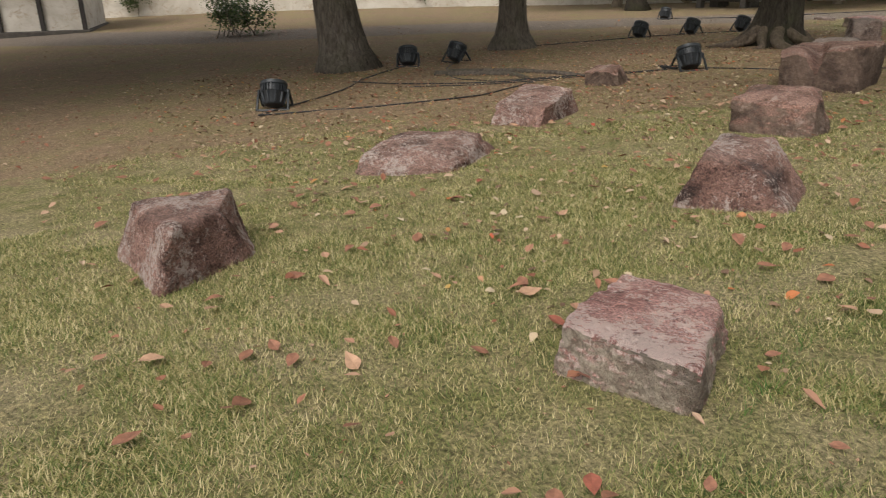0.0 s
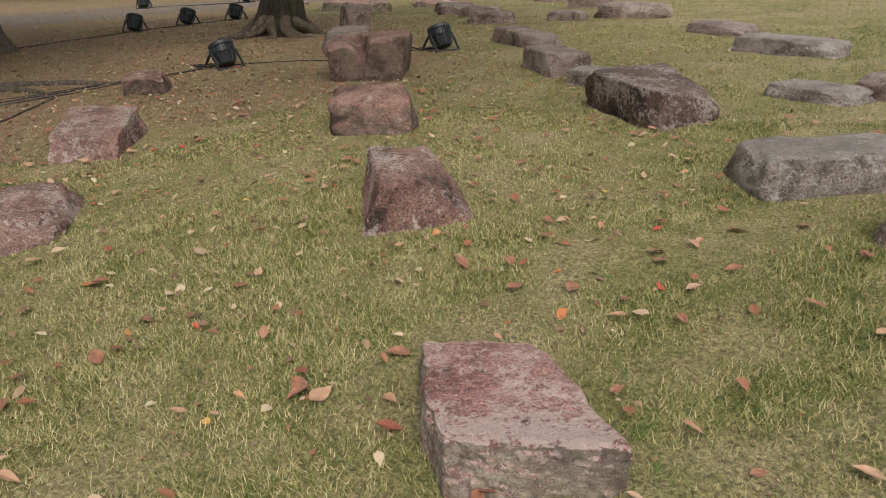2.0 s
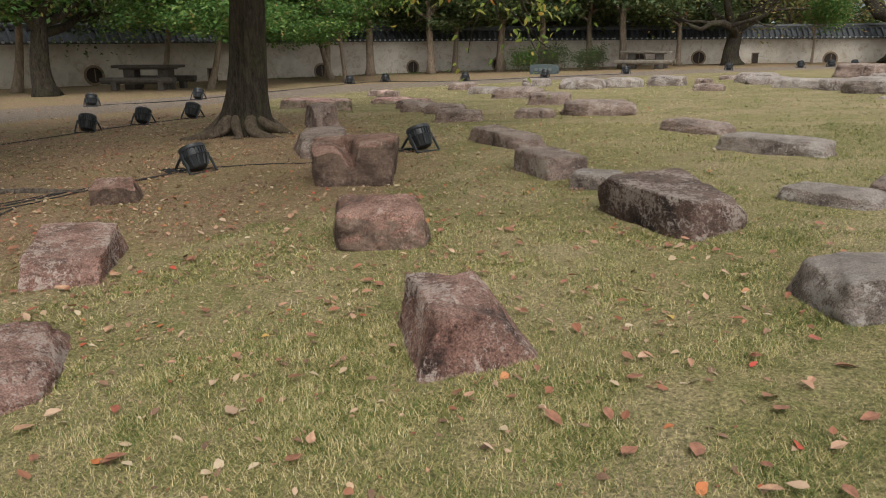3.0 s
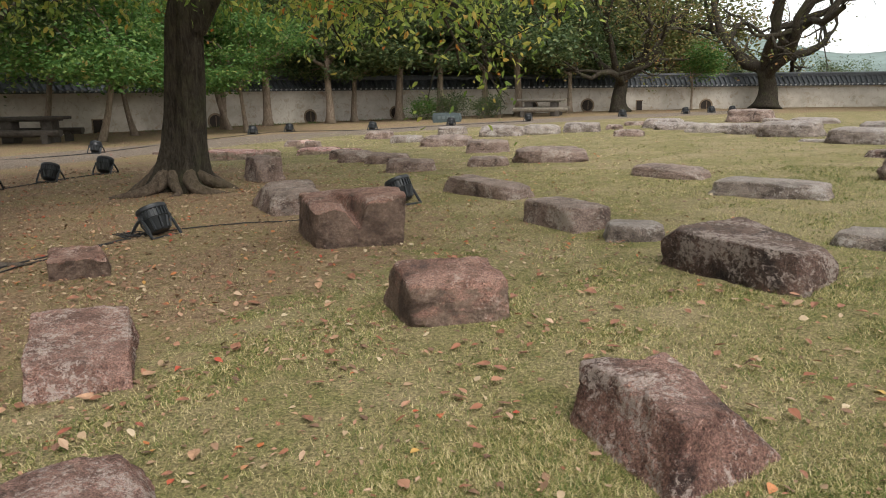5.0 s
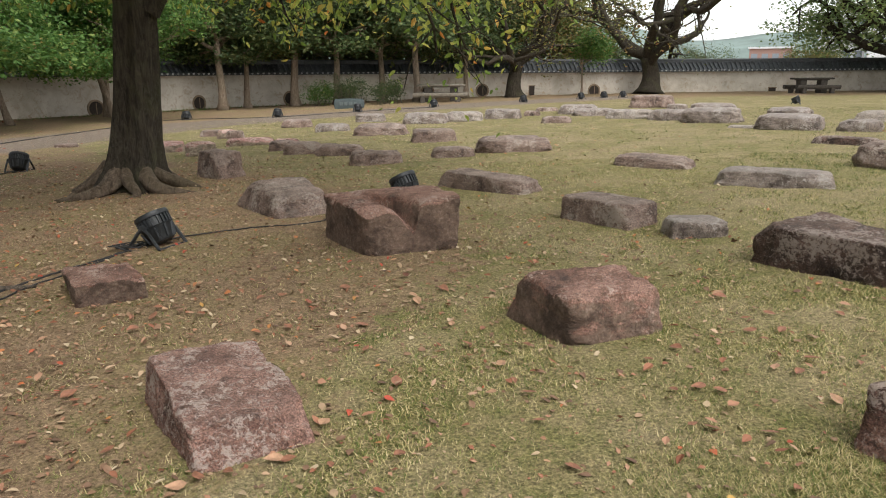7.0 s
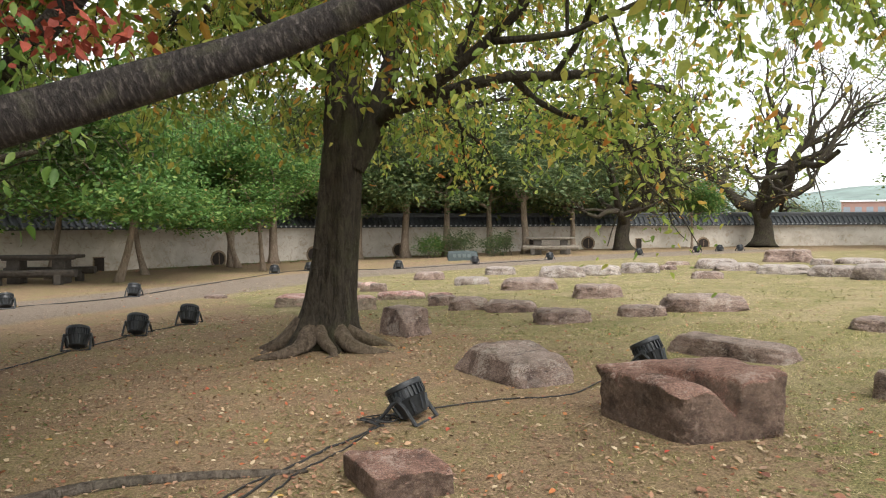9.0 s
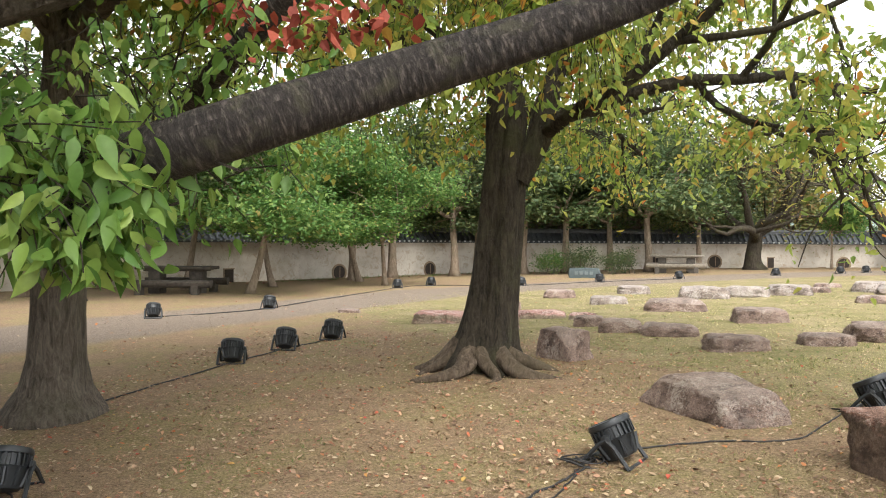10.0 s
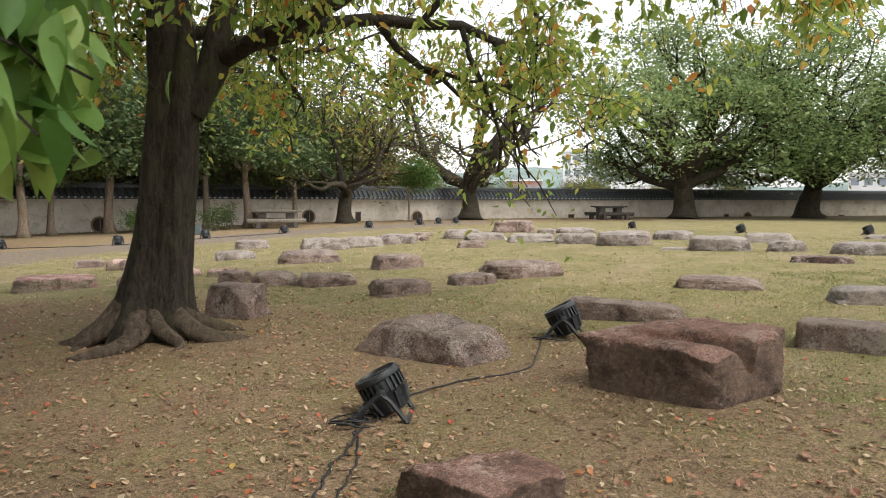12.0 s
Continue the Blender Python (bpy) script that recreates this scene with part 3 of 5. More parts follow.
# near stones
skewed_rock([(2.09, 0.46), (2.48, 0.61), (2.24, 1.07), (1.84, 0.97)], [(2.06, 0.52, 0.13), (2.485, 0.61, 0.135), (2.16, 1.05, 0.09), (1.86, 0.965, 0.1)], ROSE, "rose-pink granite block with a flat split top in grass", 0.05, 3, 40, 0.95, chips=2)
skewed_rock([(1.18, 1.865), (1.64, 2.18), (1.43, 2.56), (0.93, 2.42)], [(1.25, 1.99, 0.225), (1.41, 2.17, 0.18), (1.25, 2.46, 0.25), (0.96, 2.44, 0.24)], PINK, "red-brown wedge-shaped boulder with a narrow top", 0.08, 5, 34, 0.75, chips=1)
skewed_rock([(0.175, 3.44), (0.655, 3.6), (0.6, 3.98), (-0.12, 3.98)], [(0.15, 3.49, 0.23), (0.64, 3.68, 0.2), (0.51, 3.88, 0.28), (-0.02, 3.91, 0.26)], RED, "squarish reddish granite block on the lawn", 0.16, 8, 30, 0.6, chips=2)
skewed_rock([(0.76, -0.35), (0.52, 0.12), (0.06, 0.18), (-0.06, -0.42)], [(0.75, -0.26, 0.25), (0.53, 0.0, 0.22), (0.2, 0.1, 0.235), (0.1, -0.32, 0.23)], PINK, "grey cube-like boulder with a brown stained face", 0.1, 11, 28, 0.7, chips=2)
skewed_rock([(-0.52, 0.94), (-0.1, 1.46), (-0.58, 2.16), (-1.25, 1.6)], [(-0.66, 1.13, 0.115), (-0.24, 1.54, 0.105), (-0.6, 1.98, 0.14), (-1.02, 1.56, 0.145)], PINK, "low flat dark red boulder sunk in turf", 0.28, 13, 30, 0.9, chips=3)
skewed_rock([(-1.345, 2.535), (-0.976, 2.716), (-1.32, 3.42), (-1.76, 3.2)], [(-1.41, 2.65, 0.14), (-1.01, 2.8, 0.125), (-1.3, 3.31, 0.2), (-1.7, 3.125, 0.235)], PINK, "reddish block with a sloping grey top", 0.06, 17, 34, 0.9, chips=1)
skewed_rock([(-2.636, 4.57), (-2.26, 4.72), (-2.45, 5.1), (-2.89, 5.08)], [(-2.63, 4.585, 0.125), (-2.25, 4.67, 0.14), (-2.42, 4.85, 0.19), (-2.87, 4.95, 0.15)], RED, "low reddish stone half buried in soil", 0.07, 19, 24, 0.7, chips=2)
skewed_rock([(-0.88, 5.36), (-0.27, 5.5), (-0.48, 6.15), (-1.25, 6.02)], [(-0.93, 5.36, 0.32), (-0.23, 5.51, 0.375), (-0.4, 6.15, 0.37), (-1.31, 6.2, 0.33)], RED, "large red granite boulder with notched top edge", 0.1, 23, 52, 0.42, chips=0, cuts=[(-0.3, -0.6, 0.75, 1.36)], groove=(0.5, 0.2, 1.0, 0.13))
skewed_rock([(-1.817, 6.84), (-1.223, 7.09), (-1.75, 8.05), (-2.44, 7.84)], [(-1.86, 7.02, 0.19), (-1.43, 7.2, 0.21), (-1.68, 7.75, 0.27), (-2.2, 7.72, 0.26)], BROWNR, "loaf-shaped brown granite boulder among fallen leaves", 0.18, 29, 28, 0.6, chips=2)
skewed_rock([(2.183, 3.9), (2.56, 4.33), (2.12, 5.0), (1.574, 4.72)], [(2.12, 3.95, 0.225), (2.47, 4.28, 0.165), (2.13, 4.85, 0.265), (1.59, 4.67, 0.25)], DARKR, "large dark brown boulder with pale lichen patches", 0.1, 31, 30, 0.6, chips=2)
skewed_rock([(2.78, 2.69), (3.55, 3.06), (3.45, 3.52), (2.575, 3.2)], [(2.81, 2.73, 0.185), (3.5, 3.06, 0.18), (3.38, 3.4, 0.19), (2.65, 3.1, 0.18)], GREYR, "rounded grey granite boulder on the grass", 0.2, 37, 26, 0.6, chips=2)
rock(3.44, 2.3, 0.5, 0.4, 0.2, -39, BROWNR, "brown grey boulder on the grass", 0.8, 0.35, (0, 0), (), 41, 16, 0.8)
rock(3.05, 7.42, 1.15, 0.5, 0.15, -30, GREYR, "long low grey slab on the lawn", 0.86, 0.2, (0, 0), (), 43, 18, 0.7)
rock(3.16, 5.1, 0.75, 0.42, 0.1, -34, GREYR, "low flat grey slab on the lawn", 0.8, 0.25, (0, 0), (), 47, 16, 0.7)
rock(3.62, 5.2, 0.45, 0.43, 0.16, -38, BROWNR, "brown boulder on the lawn", 0.8, 0.35, (0, 0), (), 53, 14)
rock(4.79, 8.28, 0.72, 0.6, 0.28, -49, BROWNR, "squat brown boulder on the lawn", 0.84, 0.3, (0, 0), (), 59, 14)
rock(5.72, 10.69, 0.96, 0.5, 0.1, -46, DARKR, "low dark slab on the lawn", 0.85, 0.2, (0, 0), (), 61, 12)
rock(2.38, 9.11, 1.1, 0.5, 0.14, -45, BROWNR, "low oval brown slab on the lawn", 0.78, 0.35, (0, 0), (), 67, 16)
rock(0.99, 11.59, 1.2, 0.75, 0.22, -1, BROWNR, "broad brown boulder with a flat top", 0.86, 0.28, (0, 0), (), 71, 16)
rock(-0.14, 13.95, 0.84, 0.57, 0.22, 4, BROWNR, "squared brown block on the lawn", 0.88, 0.15, (0, 0), (), 73, 14)
rock(0.05, 11.14, 0.66, 0.42, 0.14, 4, BROWNR, "small brown stone on the lawn", 0.84, 0.25, (0, 0), (), 79, 12)
rock(-1.07, 10.75, 0.8, 0.53, 0.18, 10, BROWNR, "reddish brown boulder on the lawn", 0.8, 0.25, (0, 0), (), 83, 14)
rock(0.24, 8.0, 1.25, 0.42, 0.16, -47, BROWNR, "long brown block lying on the lawn", 0.88, 0.15, (-0.1, 0), (), 89, 18, 0.6)
rock(1.03, 6.13, 0.75, 0.42, 0.19, -54, BROWNR, "rectangular brown block on the lawn", 0.92, 0.08, (0, 0), (), 97, 18, 0.5, chips=2)
rock(1.52, 5.51, 0.47, 0.34, 0.12, -3, GREYR, "small pale grey stone on the lawn", 0.86, 0.15, (0, 0), (), 101, 14, 0.6)
rock(-3.09, 10.1, 0.42, 0.64, 0.34, 44, BROWNR, "angular reddish brown stone beside the tree roots", 0.8, 0.12, (0, 0), [(-0.5, -0.6, 0.6, 1.1)], 103, 20, 0.6, chips=2)
rock(-4.16, 13.13, 0.55, 0.4, 0.23, 20, ROSE, "pinkish rounded boulder behind the tree", 0.84, 0.3, (0, 0), (), 107, 12)
rock(-5.3, 14.14, 1.15, 0.8, 0.18, 7, ROSE, "flat pinkish slab near the gravel path", 0.88, 0.18, (0, 0), (), 109, 14)
rock(-7.68, 15.98, 0.5, 0.3, 0.07, 19, BROWNR, "low brown stone beside the path", 0.85, 0.2, (0, 0), (), 113, 10)
# stones of the far row
rock(-5.15, 17.91, 0.64, 0.43, 0.14, 5, BROWNR, "low flat brown granite boulder resting on the lawn", 0.82, 0.28, (0, 0), (), 127, 10)
rock(-4.58, 16.87, 0.49, 0.33, 0.19, 3, ROSE, "weathered pinkish granite boulder resting on the lawn", 0.84, 0.36, (0, 0), (), 134, 10)
rock(-3.69, 14.93, 0.96, 0.65, 0.13, 5, ROSE, "low flat pinkish granite boulder resting on the lawn", 0.86, 0.24, (0, 0), (), 141, 10)
rock(-2.92, 14.52, 0.51, 0.34, 0.12, 2, ROSE, "low flat pinkish granite boulder resting on the lawn", 0.88, 0.32, (0, 0), (), 148, 10)
rock(-2.81, 13.44, 0.51, 0.34, 0.16, 2, BROWNR, "weathered brown granite boulder resting on the lawn", 0.90, 0.20, (0, 0), (), 155, 10)
rock(-2.34, 12.62, 0.69, 0.46, 0.19, -1, BROWNR, "weathered brown granite boulder resting on the lawn", 0.80, 0.28, (0, 0), (), 162, 10)
rock(-1.7, 12.17, 0.85, 0.57, 0.17, -4, BROWNR, "weathered reddish granite boulder resting on the lawn", 0.82, 0.36, (0, 0), (), 169, 10)
rock(-4.4, 16.8, 0.42, 0.28, 0.17, 7, BROWNR, "weathered brown granite boulder resting on the lawn", 0.84, 0.24, (0, 0), (), 176, 10)
rock(-3.56, 20.31, 0.85, 0.57, 0.21, 3, BROWNR, "weathered brown granite boulder resting on the lawn", 0.86, 0.32, (0, 0), (), 183, 10)
rock(-2.4, 18.11, 0.85, 0.58, 0.17, 0, GREYR, "weathered grey granite boulder resting on the lawn", 0.88, 0.20, (0, 0), (), 190, 10)
rock(-1.67, 21.64, 0.89, 0.6, 0.22, -2, GREYR, "weathered grey granite boulder resting on the lawn", 0.90, 0.28, (0, 0), (), 197, 10)
rock(-1.19, 16.26, 1.26, 0.85, 0.23, -5, BROWNR, "broad brown granite boulder resting on the lawn", 0.80, 0.36, (0, 0), (), 204, 10)
rock(-0.15, 19.86, 1.25, 0.84, 0.27, -7, GREYR, "broad grey granite boulder resting on the lawn", 0.82, 0.24, (0, 0), (), 211, 10)
rock(0.88, 20.21, 1.09, 0.74, 0.25, -10, PALER, "broad pale granite boulder resting on the lawn", 0.84, 0.32, (0, 0), (), 218, 10)
rock(1.99, 20.78, 1.06, 0.71, 0.25, -13, GREYR, "broad grey granite boulder resting on the lawn", 0.86, 0.20, (0, 0), (), 225, 10)
rock(2.96, 21.78, 0.49, 0.33, 0.14, -15, BROWNR, "low flat brown granite boulder resting on the lawn", 0.88, 0.28, (0, 0), (), 232, 10)
rock(3.87, 24.36, 0.75, 0.51, 0.12, -15, BROWNR, "low flat brown granite boulder resting on the lawn", 0.90, 0.36, (0, 0), (), 239, 10)
rock(4.37, 22.05, 1.21, 0.81, 0.27, -22, GREYR, "broad grey granite boulder resting on the lawn", 0.80, 0.24, (0, 0), (), 246, 10)
rock(4.55, 20.91, 1.28, 0.86, 0.2, -24, GREYR, "broad grey granite boulder resting on the lawn", 0.82, 0.32, (0, 0), (), 253, 10)
rock(7.65, 25.43, 1.51, 1.02, 0.4, -26, BROWNR, "broad brown granite boulder resting on the lawn", 0.84, 0.20, (0, 0), (), 260, 10)
rock(5.01, 19.04, 1.26, 0.85, 0.22, -27, PALER, "broad pale granite boulder resting on the lawn", 0.86, 0.28, (0, 0), (), 267, 10)
rock(2.92, 17.96, 0.73, 0.49, 0.16, -23, BROWNR, "weathered brown granite boulder resting on the lawn", 0.88, 0.36, (0, 0), (), 274, 10)
rock(7.65, 23.08, 0.62, 0.42, 0.18, -29, GREYR, "weathered grey granite boulder resting on the lawn", 0.90, 0.24, (0, 0), (), 281, 10)
rock(8.99, 23.57, 1.46, 0.98, 0.17, -31, GREYR, "broad grey granite boulder resting on the lawn", 0.80, 0.32, (0, 0), (), 288, 10)
rock(5.6, 17.79, 1.08, 0.73, 0.24, -31, GREYR, "broad grey granite boulder resting on the lawn", 0.82, 0.20, (0, 0), (), 295, 10)
rock(6.06, 16.46, 1.32, 0.89, 0.32, -34, GREYR, "broad grey granite boulder resting on the lawn", 0.84, 0.28, (0, 0), (), 302, 10)
rock(8.56, 17.91, 1.1, 0.75, 0.23, -38, GREYR, "broad grey granite boulder resting on the lawn", 0.86, 0.36, (0, 0), (), 309, 10)
rock(5.83, 14.4, 0.53, 0.35, 0.05, -38, PALER, "low flat pale granite boulder resting on the lawn", 0.88, 0.24, (0, 0), (), 316, 10)
rock(6.45, 13.78, 1.2, 0.81, 0.28, -41, GREYR, "broad grey granite boulder resting on the lawn", 0.90, 0.32, (0, 0), (), 323, 10)
rock(9.36, 15.51, 1.16, 0.78, 0.21, -44, PALER, "broad pale granite boulder resting on the lawn", 0.80, 0.20, (0, 0), (), 330, 10)
rock(7.25, 12.89, 0.73, 0.49, 0.2, -45, GREYR, "weathered grey granite boulder resting on the lawn", 0.82, 0.28, (0, 0), (), 337, 10)
rock(7.76, 11.58, 1.22, 0.82, 0.21, -50, GREYR, "broad grey granite boulder resting on the lawn", 0.84, 0.36, (0, 0), (), 344, 10)
rock(12.81, 15.25, 0.99, 0.67, 0.1, -51, PALER, "low flat pale granite boulder resting on the lawn", 0.86, 0.24, (0, 0), (), 351, 10)

# ---- stage lights on the ground ----
def spotlight():
    """A round finned floor light in a double yoke."""
    ob = empty("spotlight", "black finned floor spotlight on a steel yoke", "spotlight", "garden spotlights")
    head = pose(0, 0, 0.155, -28, 0, 0)
    shell = Build().lathe([(0.055, -0.13), (0.088, -0.125), (0.1, -0.11), (0.12, -0.01), (0.13, 0.0), (0.118, 0.004), (0.118, 0.07), (0.136, 0.076), (0.14, 0.09), (0.134, 0.112), (0.12, 0.116), (0.114, 0.104)], 28, head)
    housing = part("housing", shell, BLACK, ob, smooth=True, sharp=35)
    fin = Build().box((0.126, 0, 0.037), (0.02, 0.011, 0.072)).mesh("fin", BLACK)
    for i in range(24):
        part("fin", fin, BLACK, housing).matrix_basis = head @ Matrix.Rotation(i * math.pi / 12, 4, "Z")
    rib = Build().add([(0.098, -0.012, -0.11), (0.098, 0.012, -0.11), (0.126, 0.012, -0.012), (0.126, -0.012, -0.012), (0.112, -0.006, -0.11), (0.112, 0.006, -0.11), (0.14, 0.006, -0.012), (0.14, -0.006, -0.012)], [(0, 1, 5, 4), (1, 2, 6, 5), (2, 3, 7, 6), (3, 0, 4, 7), (4, 5, 6, 7)]).mesh("rib", BLACK)
    for i in range(10):
        part("rib", rib, BLACK, housing).matrix_basis = head @ Matrix.Rotation(i * math.pi / 5, 4, "Z")
    part("lens", Build().lathe([(0.001, 0.1), (0.114, 0.1), (0.114, 0.105), (0.001, 0.109)], 24, head), GLASSY, housing, "dark round glass lens")
    for sg in (-1, 1):
        for lean, name in ((0.15, "yoke_leg"), (-0.15, "yoke_leg")):
            b = Build()
            b.tube([(sg * 0.15, 0.0, 0.17), (sg * 0.152, lean * 0.35, 0.13), (sg * 0.155, lean, 0.012)], [0.016, 0.015, 0.014], 6)
            part(name, b, BLACK, ob)
        part("knob", Build().lathe([(0.012, 0.0), (0.03, 0.004), (0.03, 0.022), (0.02, 0.028)], 12, Matrix.Translation((sg * 0.135, 0, 0.17)) @ Matrix.Rotation(sg * math.pi / 2, 4, "Y")), BLACK, ob, smooth=True, sharp=35)
    for lean in (0.15, -0.15):
        part("foot_bar", Build().tube([(-0.158, lean, 0.012), (0.158, lean, 0.012)], [0.013, 0.013], 6), BLACK, ob)
    part("power_box", Build().box((0, 0.02, 0.1), (0.14, 0.1, 0.08), 0, 0.012), BLACK, ob)
    return ob


LAMP = spotlight()
LAMPS = [(-2.63, 6.1, 66), (-0.64, 7.5, 55), (-7.0, 9.55, 20), (-6.8, 10.67, 10), (-6.5, 11.7, 5), (-11.17, 14.45, 30), (-9.79, 16.75, 10), (-8.97, 24.8, 15),
         (-8.2, 26.4, 5), (-5.08, 26.3, 0), (-2.48, 28.3, 0), (0.41, 30.0, 20), (4.33, 32.5, 0), (7.29, 34.55, 10), (8.67, 35.8, 0), (9.6, 35.85, 10),
         (12.87, 25.95, 60), (13.01, 20.4, 60), (14.85, 17.45, 30), (-3.98, 1.64, 62), (-6.37, 4.42, 60), (-6.22, 5.15, 20)]
for i, (x, y, a) in enumerate(LAMPS):
    m = pose(x, y, gz(x, y) - 0.004, 0, 0, a)
    if i:
        copy_thing(LAMP, m)
    else:
        LAMP.matrix_basis = m


# ---- picnic tables ----
def picnic_table(x, y, yaw, length=2.0, mat=None, label="log-shaped concrete picnic table with two benches"):
    ob = empty("picnic_table", label, "picnic table", "park tables", m=pose(x, y, gz(x, y), 0, 0, yaw))
    mat = mat or CONCRETE
    top = Build()
    top.box((0, 0, 0.685), (length * 0.8, 0.6, 0.05), 0, 0.01)
    slab = part("tabletop", top, mat, ob)
    for k in (-1, 0, 1):
        part("plank", Build().box((0, k * 0.27, 0.755), (length, 0.262, 0.09), 0, 0.02), mat, slab)
    for sx in (-1, 1):
        # supports take the dark copy, so the shade below the top is colour
        part("pedestal", Build().box((sx * length * 0.27, 0, 0.34), (0.36, 0.52, 0.76), 0, 0.03), CONCRETE_D, ob)
    for sy in (-1, 1):
        bench = Build()
        bench.tube([(-length * 0.56, sy * 0.78, 0.36), (length * 0.56, sy * 0.78, 0.36)], [0.15, 0.15], 12)
        v = bench.v[0]
        v[:, 2] = np.minimum(v[:, 2], 0.42)
        part("bench", bench, mat, ob, "half-log bench seat")
        for sx in (-1, 1):
            part("bench_foot", Build().box((sx * length * 0.36, sy * 0.78, 0.12), (0.2, 0.26, 0.4), 0, 0.02), CONCRETE_D, ob)
    return ob


# drawn in the dark copy throughout for the deep shade around it
picnic_table(-14.8, 21.4, 10, 2.25, CONCRETE_D)
picnic_table(0.95, 35.9, -6, 2.25)
picnic_table(20.7, 39.5, -4, 2.0, CONCRETE_D, "dark log-shaped concrete picnic table by the wall")


# ---- trees ----
def leaf_cloud(b, centres, normals_seed, size, spread, droop=0.3, shape="card"):
    """Adds one small folded leaf at every centre."""
    rng = np.random.RandomState(normals_seed)
    c = np.asarray(centres, float).reshape(-1, 3)
    n = len(c)
    a = rng.randn(n, 3) * (1, 1, 0.35)
    a[:, 2] -= droop
    a /= np.linalg.norm(a, axis=1)[:, None] + 1e-9
    s = np.cross(a, rng.randn(n, 3) * (0.45, 0.45, 1.0))
    s /= np.linalg.norm(s, axis=1)[:, None] + 1e-9
    u = np.cross(a, s)
    L = size * rng.uniform(0.7, 1.3, n)[:, None]
    W = L * spread
    if shape == "card":
        p = np.stack([c, c + a * L * 0.45 + s * W * 0.5 + u * L * 0.07, c + a * L, c + a * L * 0.45 - s * W * 0.5 + u * L * 0.07], 1)
        base = np.arange(n)[:, None] * 4 + b.n
        f = np.concatenate([base + [0, 1, 2], base + [0, 2, 3]])
    else:
        tip = c + a * L - u * L * 0.16
        m1, m2 = c + a * L * 0.3, c + a * L * 0.68 - u * L * 0.04
        p = np.stack([c, m1 + s * W * 0.5 + u * L * 0.06, m2 + s * W * 0.36 + u * L * 0.03, tip, m2 - s * W * 0.36 + u * L * 0.03, m1 - s * W * 0.5 + u * L * 0.06, m1, m2], 1)
        base = np.arange(n)[:, None] * 8 + b.n
        f = np.concatenate([base + k for k in ([0, 1, 6], [6, 1, 2], [6, 2, 7], [7, 2, 3], [0, 6, 5], [6, 7, 5], [7, 4, 5], [7, 3, 4])])
    if shape == "broad":
        rows = []
        for t, w in ((0, 0.06), (0.1, 0.55), (0.25, 0.95), (0.42, 1.0), (0.6, 0.8), (0.76, 0.48), (0.89, 0.2), (1.0, 0.01)):
            mid = c + a * L * t - u * L * 0.2 * t * t
            rows += [mid - s * W * 0.5 * w + u * W * 0.16 * w, mid, mid + s * W * 0.5 * w + u * W * 0.16 * w]
        p = np.stack(rows, 1)
        base = np.arange(n)[:, None] * 24 + b.n
        f = np.concatenate([base + [3 * i + k, 3 * i + k + 1, 3 * i + k + 4, 3 * i + k + 3] for i in range(7) for k in (0, 1)])
    b.v.append(p.reshape(-1, 3))
    b.n += p.shape[0] * p.shape[1]
    b.f.extend(map(tuple, f.tolist()))


def bough(rng, start, direction, length, r0, steps=7, bend=0.25, lift=0.1, floor=-9.0):
    """Points and radii of one winding limb."""
    d = np.array(direction, float)
    d /= np.linalg.norm(d)
    p, pts = np.array(start, float), [np.array(start, float)]
    for _ in range(steps):
        d = d + rng.randn(3) * bend + (0, 0, lift)
        if p[2] < floor and d[2] < 0.15:
            d[2] = 0.3
        d /= np.linalg.norm(d)
        p = p + d * length / steps
        pts.append(p)
    return np.array(pts), np.linspace(r0, r0 * 0.4, steps + 1)


def grow(b, rng, start, direction, length, r0, depth, tips, bend=0.25, lift=0.08, split=3, sides=7, shrink=0.66, minr=0.004, floor=-9.0):
    pts, rad = bough(rng, start, direction, length, r0, 7 if depth > 1 else 5, bend, lift, floor)
    b.tube(pts, np.maximum(rad, minr), max(3, sides), caps=False, wob=0.05, seed=rng.randint(9999))
    if depth == 0:
        tips.extend(pts[2:])
        return
    if depth == 1:
        tips.extend(pts[3:])
    for k in range(split):
        i = min(len(pts) - 1, int(len(pts) * (0.4 + 0.6 * (k + 1) / split)))
        base = pts[i - 1]
        d = pts[i] - pts[i - 1]
        d = d / np.linalg.norm(d) + rng.randn(3) * 0.62
        grow(b, rng, base, d, length * shrink * rng.uniform(0.8, 1.15), rad[i - 1] * 0.72, depth - 1, tips, bend, lift, split, sides - 1, shrink, minr, floor)


def scatter(rng, tips, per, radius, flat=1.0):
    t = np.repeat(np.array(tips), per, axis=0)
    return t + rng.randn(len(t), 3) * (radius, radius, radius * flat)


